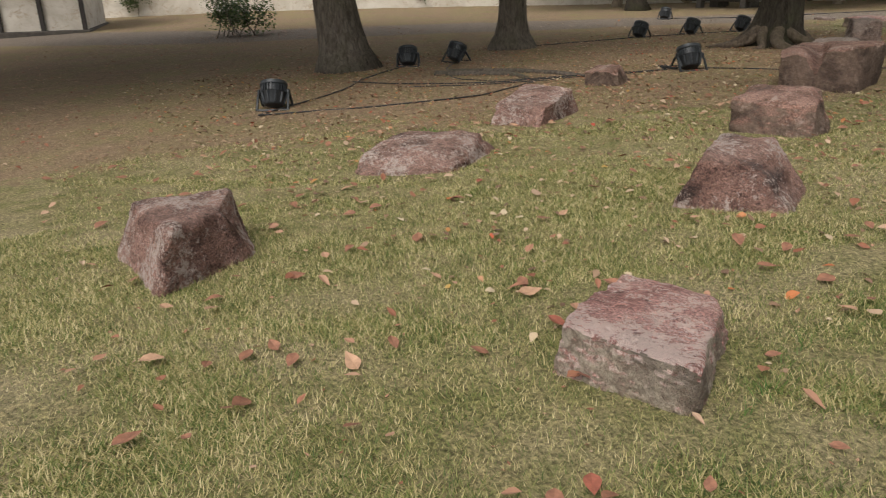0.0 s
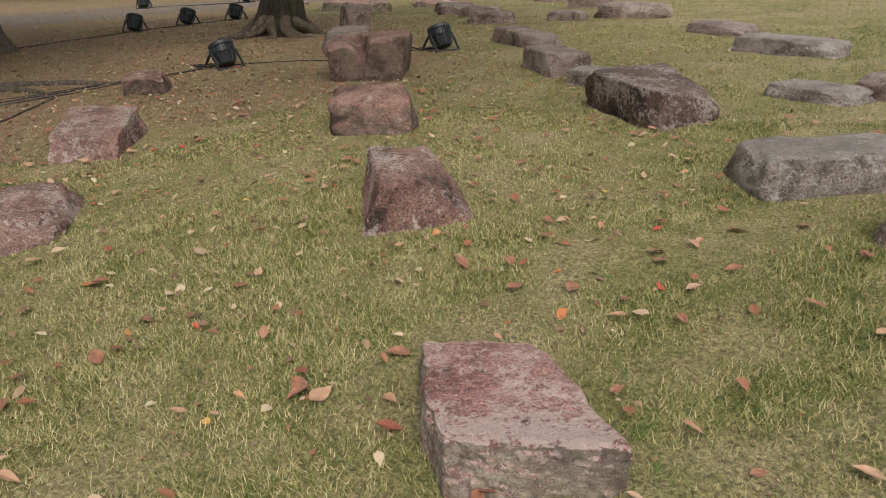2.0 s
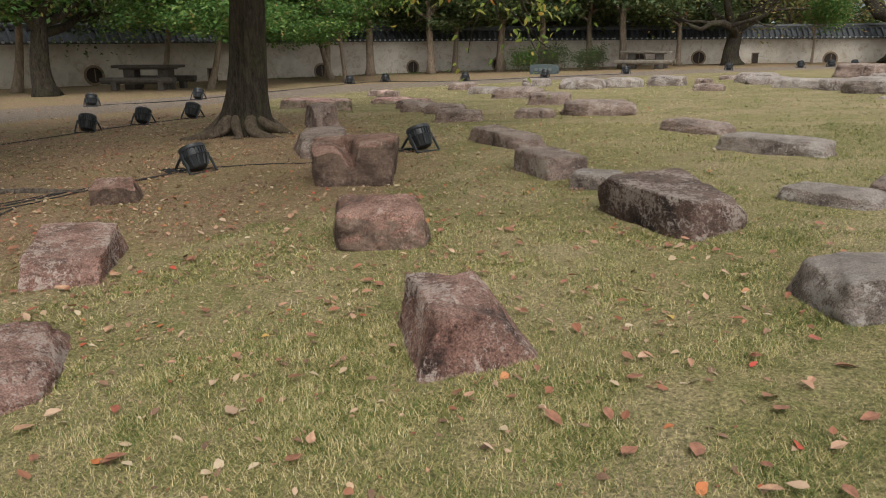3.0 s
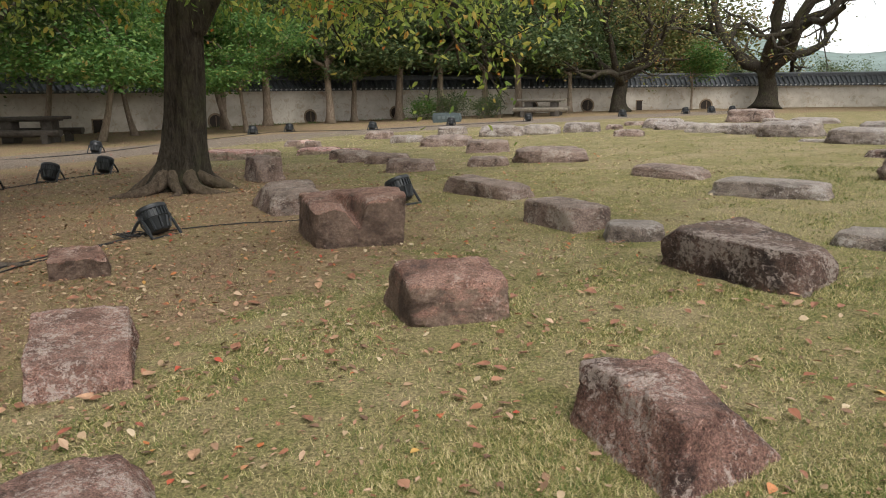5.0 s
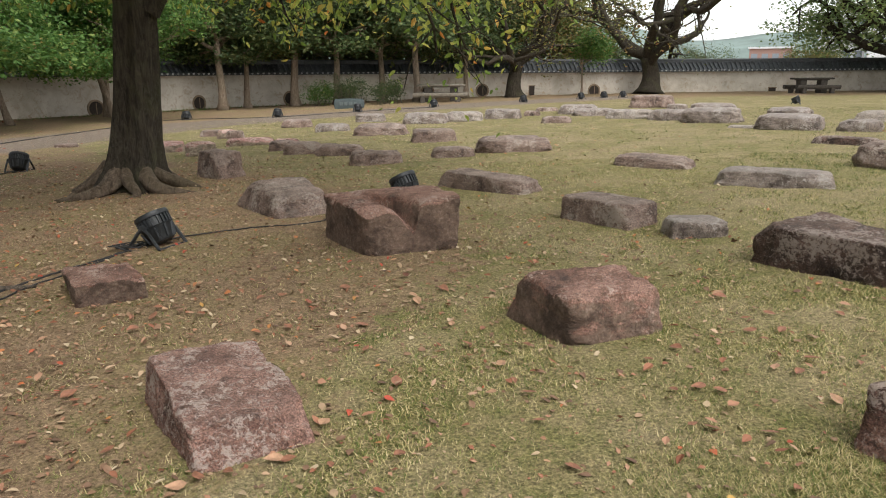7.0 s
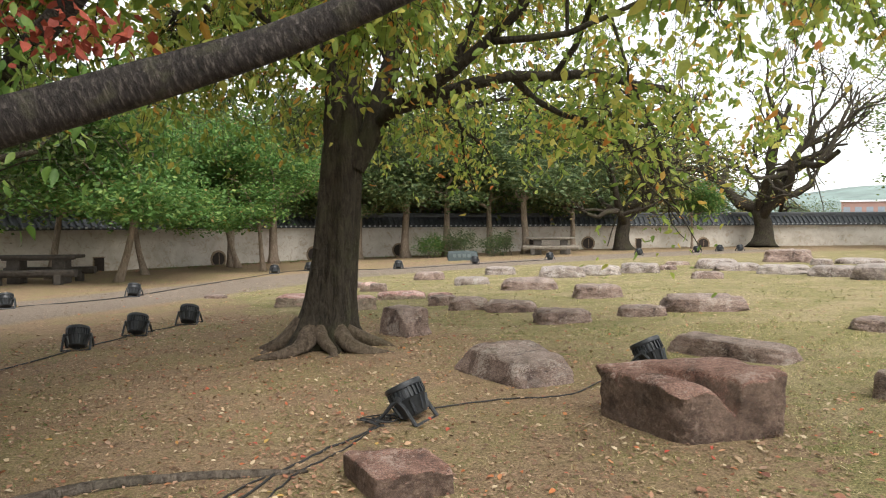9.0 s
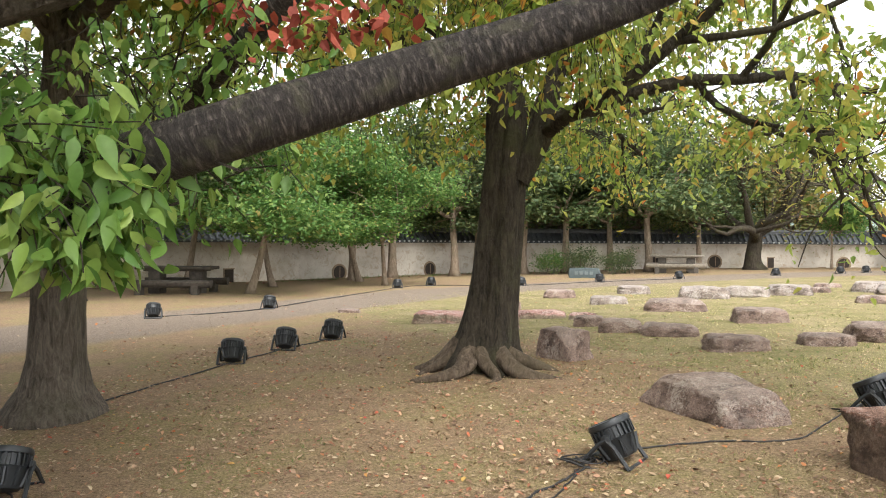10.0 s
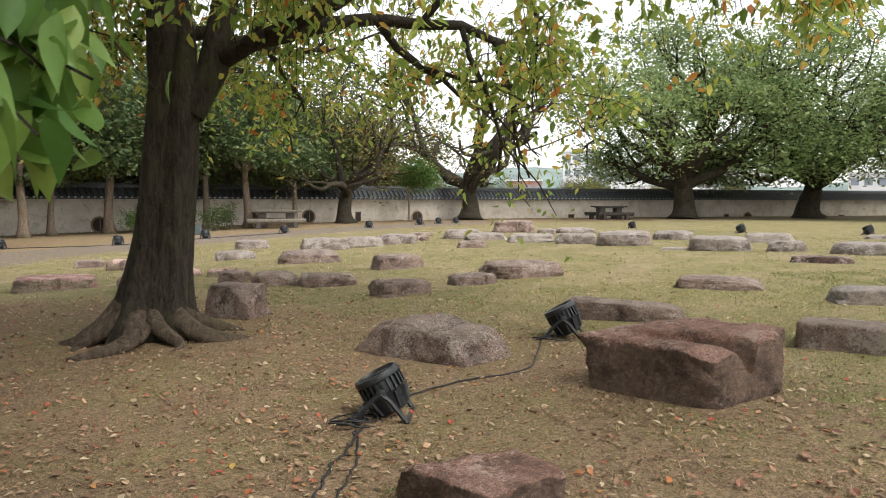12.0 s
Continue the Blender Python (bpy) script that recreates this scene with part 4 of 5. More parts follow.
def tree(name, x, y, height, trunk_h, r, bark, leaf, seed, label, crown=1.0, leaf_size=0.16, per=9, radius=0.34, lean=(0, 0), limbs=4, depth=2, category="tree", group="", upward=0.55, length=0.5, low=0.0, spread=0.55, floor=0.0, bend=0.25, lift=0.08, split=3, flat=1.0, shrink=0.66):
    rng = np.random.RandomState(seed)
    ob = empty(name, label, category, group, m=pose(x, y, gz(x, y) - 0.05))
    wood, tips = Build(), []
    top = np.array([lean[0], lean[1], trunk_h])
    k = np.linspace(0, 1, 9)[:, None]
    pts = k * top + np.sin(k * 5 + seed) * (0.05 * r * 4, 0.04 * r * 4, 0)
    rad = r * (1 - 0.35 * k[:, 0]) + r * 0.6 * np.exp(-k[:, 0] * trunk_h / 0.22)
    wood.tube(pts, rad, 12, wob=0.05, seed=seed)
    for i in range(limbs):
        a = i * 2 * math.pi / limbs + rng.uniform(-0.5, 0.5)
        s = pts[-1 - (i % 3 if low else i % 2)]
        grow(wood, rng, s, (math.cos(a), math.sin(a), upward * rng.uniform(0.5, 1.7)), (height - trunk_h) * length * rng.uniform(0.8, 1.2) * crown, r * 0.5, depth, tips, bend, lift, split, shrink=shrink, floor=max(trunk_h * 0.95, floor) if floor >= 0 else floor)
    part("trunk", wood, bark, ob, smooth=True)
    if leaf:
        c = Build()
        at = scatter(rng, tips, per, radius, flat)
        leaf_cloud(c, at[at[:, 2] > floor], seed + 1, leaf_size, spread)
        part("crown", c, leaf, ob, kind="stuff")
    return ob


def place_copy(ob, x, y, yaw, scale=1.0):
    return copy_thing(ob, pose(x, y, gz(x, y) - 0.05, 0, 0, yaw) @ Matrix.Scale(scale, 4))


def hang(b, leaf_at, rng, start, end, drop, leaves):
    """A thin twig that arches from start past end and droops, with leaf places along it."""
    s, e = np.array(start), np.array(end)
    t = np.linspace(0, 1, 7)[:, None]
    pts = s + (e - s) * t + np.array([0, 0, 1.0]) * (0.25 * np.linalg.norm(e - s) * np.sin(t * 2.2) * 0.5 - drop * t ** 3) + rng.randn(7, 3) * 0.025
    b.tube(pts, np.linspace(0.006, 0.002, 7), 3, caps=False)
    k = rng.uniform(0.3, 1.0, leaves) * 6
    i = np.minimum(k.astype(int), 5)
    leaf_at.extend(pts[i] + (pts[i + 1] - pts[i]) * (k - i)[:, None] + rng.randn(leaves, 3) * 0.05)


def main_cherry():
    """The dark old cherry with spreading roots that forks above head height."""
    x, y = -3.97, 9.3
    z0 = gz(x, y)
    ob = empty("cherry_tree", "old dark cherry tree with spreading surface roots", "tree", m=pose(x, y, z0))
    rng = np.random.RandomState(77)
    wood, tips = Build(), []
    zs = np.array([-0.1, 0.05, 0.14, 0.25, 0.4, 0.6, 0.8, 1.0, 1.25, 1.5, 1.75, 2.0, 2.2, 2.4, 2.6, 2.75])
    pts = np.stack([0.03 * np.sin(zs * 1.7) + 0.13 * zs, -0.02 * zs, zs], 1)
    rad = np.interp(zs, [-0.1, 0.05, 0.25, 0.5, 1.0, 1.6, 2.2, 2.75], [0.5, 0.45, 0.35, 0.29, 0.252, 0.235, 0.225, 0.13])
    rows, sides = [], 56
    ang = np.arange(sides) * 2 * math.pi / sides
    for p, r in zip(pts, rad):
        ribs = 1 + 0.07 * np.sin(5 * ang + 0.6 * p[2]) + 0.045 * np.sin(3 * ang + 2 + 0.4 * p[2]) + 0.025 * np.sin(11 * ang + 1.5 * p[2]) + (0.16 * np.exp(-p[2].clip(0) / 0.25)) * np.sin(6 * ang + 1)
        ribs += np.array([0.05 * noise.noise(Vector((3 * math.cos(a), 3 * math.sin(a), p[2] * 1.6))) + 0.03 * noise.noise(Vector((7 * math.cos(a), 7 * math.sin(a), p[2] * 4))) for a in ang])
        ribs -= 0.16 * np.exp(-((ang - 4.55) / 0.13) ** 2) * min(1, max(0, p[2] - 0.3) * 2)
        rows.append(np.stack([p[0] + r * ribs * np.cos(ang), p[1] + r * ribs * np.sin(ang), np.full(sides, p[2])], 1))
    n = len(pts)
    wood.add(np.concatenate(rows), [(i * sides + j, i * sides + (j + 1) % sides, (i + 1) * sides + (j + 1) % sides, (i + 1) * sides + j) for i in range(n - 1) for j in range(sides)])
    part("trunk", wood, BARK, ob, smooth=True)
    for a, ln, r in ((195, 0.72, 0.12), (222, 0.72, 0.1), (252, 0.95, 0.11), (282, 0.85, 0.1), (318, 1.15, 0.12), (345, 1.0, 0.1), (20, 0.8, 0.11), (80, 0.8, 0.11), (150, 0.7, 0.12), (265, 0.8, 0.07)):
        t = np.linspace(0, 1, 12)
        w = radians(a) + 0.35 * np.sin(t * 4 + a) * t
        q = np.stack([(0.2 + (ln - 0.2) * t) * np.cos(w), (0.2 + (ln - 0.2) * t) * np.sin(w), 0.24 * (1 - t) ** 2 + 0.035 - 0.075 * t ** 2], 1)
        part("root", Build().tube(q, r * (1 - 0.72 * t), 10, wob=0.08, seed=a), BARK_ROOT, ob, smooth=True)
    o = np.array([0.33, -0.05, 0])
    for start, d, ln, r, lift in (((-0.08, 0.0, 2.1), (-0.22, 0.08, 1.7), 3.0, 0.185, 0.08), ((0.06, -0.02, 2.05), (0.72, -0.02, 1.0), 3.3, 0.15, 0.03), ((0.0, 0.06, 2.3), (0.15, 0.5, 1.4), 2.7, 0.13, 0.06),
                                  ((0.5, -0.03, 2.68), (1.2, 0.15, 0.3), 3.3, 0.085, 0.0), ((0.4, -0.04, 2.55), (0.7, -1.0, 0.5), 3.0, 0.08, 0.0), ((-0.27, 0.06, 3.1), (-0.9, -0.6, 0.6), 2.7, 0.08, 0.03), ((0.05, 0.22, 2.8), (0.4, 1.0, 0.6), 2.8, 0.08, 0.02)):
        limb = Build()
        grow(limb, rng, np.array(start) + o, d, ln, r, 2, tips, 0.16, lift, 4, 10, 0.6)
        part("limb", limb, BARK, ob, smooth=True)
    twigs, at = Build(), []
    tp = np.array(tips)
    for i in range(2200):
        s = tp[rng.randint(len(tp))]
        a, q = rng.uniform(0, 2 * math.pi), rng.uniform(0.5, 5.2)
        e = np.array([0.4 + q * math.cos(a), q * math.sin(a), rng.uniform(2.4, 5.4) - 0.06 * q])
        s = tp[np.argmin(np.linalg.norm(tp - e, axis=1) + rng.uniform(0, 0.5, len(tp)))]
        hang(twigs, at, rng, s, s + (e - s) * min(1, 1.3 / (np.linalg.norm(e - s) + 1e-6)), rng.uniform(0.15, 0.6), 14)
    at = [p for p in at if p[2] > 1.75]
    part("twig_mass", twigs, BARK, ob, kind="stuff")
    leaves = Build()
    leaf_cloud(leaves, np.concatenate([np.array(at), scatter(rng, tips, 4, 0.2)]), 78, 0.105, 0.46, 1.0, "full")
    part("crown", leaves, LEAF_CHERRY, ob, kind="stuff")
    return ob


main_cherry()


def uv_tube(name, pts, radii, material, parent, sides=16, label=""):
    """A branch whose bark bands run round it."""
    b = Build().tube(pts, radii, sides, wob=0.045, seed=5)
    me = b.mesh(name, material, True)
    uv = me.uv_layers.new(name="UVMap")
    n = len(pts)
    run = np.concatenate([[0], np.cumsum(np.linalg.norm(np.diff(np.asarray(pts), axis=0), axis=1))])
    for poly in me.polygons:
        cols = [v % sides for v in poly.vertices]
        wrap = max(cols) - min(cols) > sides // 2
        for li, v, cidx in zip(poly.loop_indices, poly.vertices, cols):
            uv.data[li].uv = ((sides if wrap and cidx == 0 else cidx) / sides, float(run[min(v // sides, n - 1)]))
    return part(name, me, material, parent, label)


def curve_points(ctrl, n):
    """A smooth line of n points through the control points."""
    c = np.array(ctrl, float)
    t = np.linspace(0, len(c) - 1, n)
    out = []
    for v in t:
        i = min(int(v), len(c) - 2)
        f = v - i
        p0, p1, p2, p3 = c[max(i - 1, 0)], c[i], c[i + 1], c[min(i + 2, len(c) - 1)]
        out.append(0.5 * (2 * p1 + (p2 - p0) * f + (2 * p0 - 5 * p1 + 4 * p2 - p3) * f * f + (3 * p1 - p0 - 3 * p2 + p3) * f ** 3))
    return np.array(out)


def side_cherry():
    """The cherry at the path whose low limb reaches over the walker."""
    x, y = -7.3, 6.9
    z0 = gz(x, y)
    ob = empty("cherry_tree", "cherry tree with a low limb reaching over the lawn", "tree", m=pose(x, y, z0))
    wood = Build()
    zs = np.array([-0.1, 0.08, 0.25, 0.5, 0.9, 1.4, 2.0, 2.6, 3.2])
    wood.tube(np.stack([0.08 * zs, -0.05 * zs, zs], 1), [0.52, 0.42, 0.31, 0.245, 0.22, 0.21, 0.2, 0.18, 0.16], 18, wob=0.06, seed=4)
    part("trunk", wood, BARK_GREY, ob, smooth=True)
    o = np.array([x, y, z0])
    low = curve_points(np.array([(-7.1, 6.75, 1.35), (-5.9, 5.0, 1.42), (-4.75, 3.5, 1.44), (-3.98, 3.17, 1.59), (-3.35, 3.42, 1.83), (-2.73, 3.46, 2.02), (-2.0, 3.4, 2.3), (-0.9, 3.5, 2.75)]) - o, 40)
    uv_tube("low_limb", low, np.interp(np.linspace(0, 1, 40), [0, 0.3, 0.55, 0.8, 1], [0.13, 0.094, 0.077, 0.058, 0.03]), BARK_BAND, ob, 18, "dark banded limb hanging low")
    second = curve_points(np.array([(-7.1, 6.7, 1.9), (-5.8, 5.9, 2.0), (-4.7, 4.9, 2.25), (-3.9, 4.5, 2.75), (-3.3, 4.2, 3.4)]) - o, 30)
    uv_tube("upper_limb", second, np.linspace(0.09, 0.04, 30), BARK_BAND, ob, 14)
    rng = np.random.RandomState(91)
    twigs, at = Build(), []
    for _ in range(170):
        s = np.array((-4.45, 3.3, 1.55)) + rng.randn(3) * (0.2, 0.12, 0.04)
        e = np.array((-4.05, 2.95, 1.46)) + np.clip(rng.randn(3), -1.4, 1.4) * (0.11, 0.1, 0.12)
        hang(twigs, at, rng, s - o, e - o, rng.uniform(0.0, 0.12), 9)
    at = [p for p in at if np.linalg.norm(p + o - (-3.81, 2.0, 1.22)) > 0.72 and p[0] + x < -3.86]
    at.extend(np.array((-4.02, 3.0, 1.37)) - o + np.clip(rng.randn(170, 3), -1.6, 1.6) * (0.075, 0.07, 0.085))
    for _ in range(22):
        s = np.array((-5.0, 4.1, 1.6)) + rng.randn(3) * (0.3, 0.3, 0.05)
        hang(twigs, at, rng, s - o, s + (rng.uniform(-0.2, 0.7), rng.uniform(-0.5, 0.3), rng.uniform(-0.1, 0.1)) - o, 0.25, 9)
    for _ in range(40):
        s = np.array((-4.9, 4.9, 2.2)) + rng.randn(3) * (0.4, 0.2, 0.1)
        hang(twigs, at, rng, s - o, s + (rng.uniform(-0.2, 0.9), rng.uniform(-0.9, 0.1), rng.uniform(-0.3, 0.5)) - o, 0.2, 12)
    at = [p for p in at if p[2] + z0 > 1.27]
    part("twig_mass", twigs, BARK, ob, kind="stuff")
    c = Build()
    leaf_cloud(c, at, 92, 0.082, 0.42, 1.5, "broad")
    part("leaves", c, LEAF_NEAR, ob, "broad fresh green leaves", kind="stuff", smooth=True)
    ov, at2 = Build(), []
    for ctrl in (((-0.9, 3.5, 2.75), (0.2, 4.1, 2.95), (1.6, 4.9, 2.95), (3.0, 5.2, 2.8)), ((-1.6, 3.45, 2.5), (-0.9, 4.4, 2.85), (0.3, 5.8, 3.0), (1.5, 7.0, 2.9)), ((-1.2, 3.45, 2.65), (-0.3, 3.3, 2.85), (0.9, 3.2, 2.95), (2.2, 3.5, 2.8))):
        line = curve_points(np.array(ctrl) - o, 24)
        ov.tube(line, np.linspace(0.028, 0.008, 24), 7)
        for _ in range(170):
            s = line[rng.randint(4, 24)]
            hang(ov, at2, rng, s, s + (rng.uniform(-0.5, 0.6), rng.uniform(-0.5, 0.6), rng.uniform(-0.35, 0.15)), rng.uniform(0.15, 0.45), 9)
    part("hanging_branch", ov, BARK, ob, smooth=True)
    c3 = Build()
    leaf_cloud(c3, at2, 96, 0.1, 0.46, 1.1, "full")
    part("hanging_leaves", c3, LEAF_CHERRY, ob, "yellowing leaves with a few orange ones", kind="stuff")
    red, spots = Build(), []
    for s in ((-4.35, 4.35, 2.35), (-4.1, 4.1, 2.28), (-3.85, 3.95, 2.12), (-3.7, 3.8, 2.2), (-3.5, 3.65, 2.1)):
        spots.extend(np.array(s) - o + rng.randn(26, 3) * (0.1, 0.08, 0.06))
    leaf_cloud(red, spots, 93, 0.06, 0.6, 0.8, "full")
    part("withered_leaves", red, LEAF_RED, ob, "withered brick-red leaves", kind="stuff")
    tips2 = []
    for d in ((0.6, -0.2, 1.0), (-0.7, 0.3, 1.0), (0.1, 0.9, 0.9), (-0.4, -0.9, 0.9)):
        high = Build()
        grow(high, rng, (0.25, -0.15, 3.1), d, 2.4, 0.11, 2, tips2, 0.2, 0.05, 4, 8, 0.64)
        part("limb", high, BARK_GREY, ob, smooth=True)
    c2 = Build()
    leaf_cloud(c2, scatter(rng, tips2, 22, 0.45), 95, 0.15, 0.45, 0.9, "full")
    part("crown", c2, LEAF_CHERRY, ob, kind="stuff")
    return ob


side_cherry()
# its crown, above the view, is made dense to shade the soil
tree("cherry_tree", -7.0, 3.65, 8.0, 2.6, 0.35, BARK_GREY, LEAF_CHERRY, 21, "stout grey cherry trunk at the path edge", floor=3.4, per=60, radius=1.0, leaf_size=0.24, depth=2, upward=0.4, limbs=7, length=0.55)
tree("camphor_tree", -15.6, 17.7, 9.5, 2.4, 0.3, BARK, LEAF_DARK, 22, "dark leafy tree beyond the gravel path", per=60, radius=0.5, low=1, depth=2, limbs=6)
# added tree, never in view: it only darkens the path and soil
tree("camphor_tree", -12.0, -1.6, 10.0, 2.8, 0.32, BARK, LEAF_DARK, 23, "dark evergreen tree added out of view to shade the gravel path", floor=2.6, per=130, radius=1.3, leaf_size=0.36, depth=2, limbs=7, length=0.62)

# trees along the wall
M1 = tree("maple_tree", -12.6, 21.6, 6.4, 2.1, 0.11, BARK_PALE, LEAF_MAPLE, 31, "young green maple with a leaning trunk", crown=1.05, leaf_size=0.15, per=64, radius=0.45, flat=0.35, lean=(0.5, 0.2), upward=0.5, limbs=5, group="trees along the wall")
for x, y, a, s in ((-13.4, 25.0, 140, 0.95), (-9.9, 26.6, 250, 0.85), (-15.6, 23.2, 60, 1.1), (-11.6, 29.0, 200, 1.1), (-18.0, 19.0, 330, 1.3)):
    place_copy(M1, x, y, a, s)
P1 = tree("evergreen_oak", -8.8, 34.0, 9.5, 3.0, 0.19, BARK_PALE, LEAF_DARK, 32, "evergreen tree with a pale bare trunk", crown=0.85, leaf_size=0.21, per=50, radius=0.6, flat=0.4, upward=0.6, limbs=5, group="trees along the wall")
for x, y, a, s in ((-11.2, 32.4, 70, 1.0), (-5.9, 36.3, 160, 1.1), (-3.95, 36.6, 220, 0.95), (-0.2, 37.2, 300, 1.0), (-1.9, 38.4, 20, 0.9), (-12.2, 30.0, 110, 0.8), (2.4, 39.6, 40, 0.75), (-8.0, 35.6, 190, 0.8)):
    place_copy(P1, x, y, a, s)
tree("cherry_tree", 4.9, 39.3, 8.0, 1.9, 0.42, BARK, LEAF_OLIVE, 41, "dark cherry with thin yellowing autumn leaves", per=14, radius=0.5, leaf_size=0.16, limbs=7, depth=2, upward=0.75, length=0.62, low=1)
tree("bare_cherry_tree", 12.7, 41.4, 14.0, 2.1, 0.58, BARK, LEAF_OLIVE, 43, "huge gnarled cherry with nearly bare branches", limbs=7, depth=3, upward=1.0, length=0.52, low=1, lean=(-0.2, 0), per=3, leaf_size=0.17, radius=0.35, bend=0.27, lift=0.1, shrink=0.64)
tree("sapling", 8.6, 40.2, 4.2, 1.9, 0.06, BARK_PALE, LEAF_MAPLE, 44, "slim sapling with green leaves before the wall", per=30, radius=0.25, leaf_size=0.13, upward=0.4, low=1)
Z1 = tree("zelkova_tree", 25.8, 39.2, 18.0, 2.6, 0.68, BARK, LEAF_BRIGHT, 51, "large spreading zelkova with light green leaves", per=22, radius=0.8, leaf_size=0.24, limbs=12, depth=3, upward=0.6, length=0.42, low=1, floor=1.3, lift=0.03, flat=0.35, group="broad trees by the wall")
place_copy(Z1, 34.8, 38.2, 130, 1.05)
place_copy(Z1, 45.0, 36.0, 250, 1.0)
place_copy(Z1, 40.0, 27.0, 80, 1.0)

# woods beyond the wall
W1 = tree("woodland_tree", -18.0, 41.0, 12.0, 2.0, 0.24, BARK_GREY, LEAF_DARK, 61, "leafy woodland tree behind the wall", per=26, radius=0.85, flat=0.5, leaf_size=0.3, limbs=7, depth=2, upward=0.6, length=0.55, low=1, group="woodland behind the wall")
W2 = tree("woodland_tree", -6.0, 45.0, 10.0, 1.8, 0.22, BARK_GREY, LEAF_OLIVE, 62, "yellowing woodland tree behind the wall", per=24, radius=0.7, leaf_size=0.31, limbs=7, depth=2, upward=0.55, length=0.55, low=1, group="woodland behind the wall")
rng = np.random.RandomState(9)
for i in range(34):
    x = -48 + i * 1.72
    y = 47 + 4 * ((i * 7) % 3) + rng.uniform(-1.5, 1.5)
    if x < -11:
        y = 27 + (x + 48) * 0.5 + 4.5 * (i % 3)
    if x < -11 and x > -31 + (y - 3) * 0.6 - 2.5:
        y += 9
    place_copy(W2 if i % 4 == 1 else W1, x, y, rng.uniform(0, 360), rng.uniform(0.85, 1.25))
for i in range(10):
    place_copy(W2 if i % 2 else W1, 6 + i * 5.0 + rng.uniform(-1, 1), 54 + rng.uniform(0, 16), rng.uniform(0, 360), rng.uniform(0.3, 0.42))


# ---- bushes, sign stone ----
def bush(x, y, w, h, leaf, seed, label, n=2600, size=0.09):
    rng = np.random.RandomState(seed)
    ob = empty("bush", label, "bush", m=pose(x, y, gz(x, y) - 0.02))
    stems, tips = Build(), []
    for i in range(11):
        a = rng.uniform(0, 6.28)
        grow(stems, rng, (rng.uniform(-0.35, 0.35) * w, rng.uniform(-0.2, 0.2) * w, 0), (0.6 * math.cos(a), 0.6 * math.sin(a), 1.2), h * 0.6, 0.016, 1, tips, 0.2, 0.05, 3, 5)
    part("stems", stems, BARK_GREY, ob)
    c = Build()
    leaf_cloud(c, scatter(rng, tips, max(1, n // len(tips)), 0.12), seed, size, 0.5)
    part("foliage", c, leaf, ob, kind="stuff")
    return ob


bush(-3.0, 35.4, 1.9, 1.6, LEAF_DARK, 71, "dark green broadleaf bush before the wall")
bush(-1.5, 35.5, 1.8, 1.5, LEAF_DARK, 72, "dark green broadleaf bush before the wall")
bush(-4.7, 35.5, 1.5, 1.45, LEAF_MAPLE, 73, "green bush with broad leaves before the wall")
bush(-16.2, 4.5, 2.6, 1.3, LEAF_DARK, 74, "dark low bush beyond the gravel path")


# added shrubs: they cover the far wall where only dark ground belongs
bush(-29.5, 7.5, 3.0, 1.5, LEAF_DARK, 75, "dark shrub added to hide the wall behind it", 3200, 0.12)
bush(-27.0, 11.0, 3.0, 1.5, LEAF_DARK, 76, "dark shrub added to hide the wall behind it", 3200, 0.12)
bush(-25.0, 14.5, 3.0, 1.5, LEAF_DARK, 77, "dark shrub added to hide the wall behind it", 3200, 0.12)
bush(-30.5, 4.5, 3.0, 1.6, LEAF_DARK, 78, "dark shrub added to hide the wall behind it", 3200, 0.12)


def outbuilding():
    """A small plastered building with dark timber posts at the edge of the path."""
    ob = empty("outbuilding", "small cream plastered building with dark timber posts", "building", m=pose(-22.9, 1.75, gz(-22.9, 1.75), 0, 0, 75.5))
    part("wall", Build().box((-3.6, 2.0, 1.1), (7.2, 4.0, 2.8)), PLASTER, ob)
    post = Build().box((0, 0, 1.1), (0.13, 0.13, 2.8), 0, 0.01).mesh("post", POST)
    for k in range(6):
        part("post", post, POST, ob).location = (-0.05 - 1.18 * k, -0.04, 0)
    part("rail", Build().box((-3.6, -0.03, 1.15), (7.1, 0.09, 0.11), 0, 0.01), POST, ob)
    part("plinth", Build().box((-3.6, 1.95, -0.1), (7.4, 4.2, 0.36), 0, 0.03), CONCRETE_D, ob)
    eave = Build().add([(x, y, z) for x in (-7.9, 0.7) for y, z in ((-0.8, 2.3), (-0.8, 2.42), (2.0, 3.7), (4.8, 2.42), (4.8, 2.3), (2.0, 3.5))], [(0, 1, 7, 6), (1, 2, 8, 7), (2, 3, 9, 8), (3, 4, 10, 9), (4, 5, 11, 10), (5, 0, 6, 11), (0, 5, 2, 1), (5, 4, 3, 2), (6, 7, 8, 11), (11, 8, 9, 10)])
    part("roof", eave, TILE, ob)
    return ob


outbuilding()


def sign_stone():
    ob = empty("sign_stone", "low blue-grey stone with pale engraved characters", "sign", m=pose(-3.05, 31.7, gz(-3.05, 31.7), 0, 0, -6))
    p, faces = unit_cube(8)
    q = p * 0.75 + p / np.linalg.norm(p, axis=1)[:, None] * 0.36
    part("slab", Build().add(np.stack([q[:, 0] * 0.58, q[:, 1] * 0.16, (q[:, 2] + 0.85) * 0.21], 1), faces), SIGNSTONE, ob, smooth=True, sharp=40)
    for i in range(4):
        part("engraved_mark", Build().box((-0.3 + i * 0.2, -0.185, 0.2), (0.12, 0.02, 0.13)), LETTER, ob)
    return ob


sign_stone()

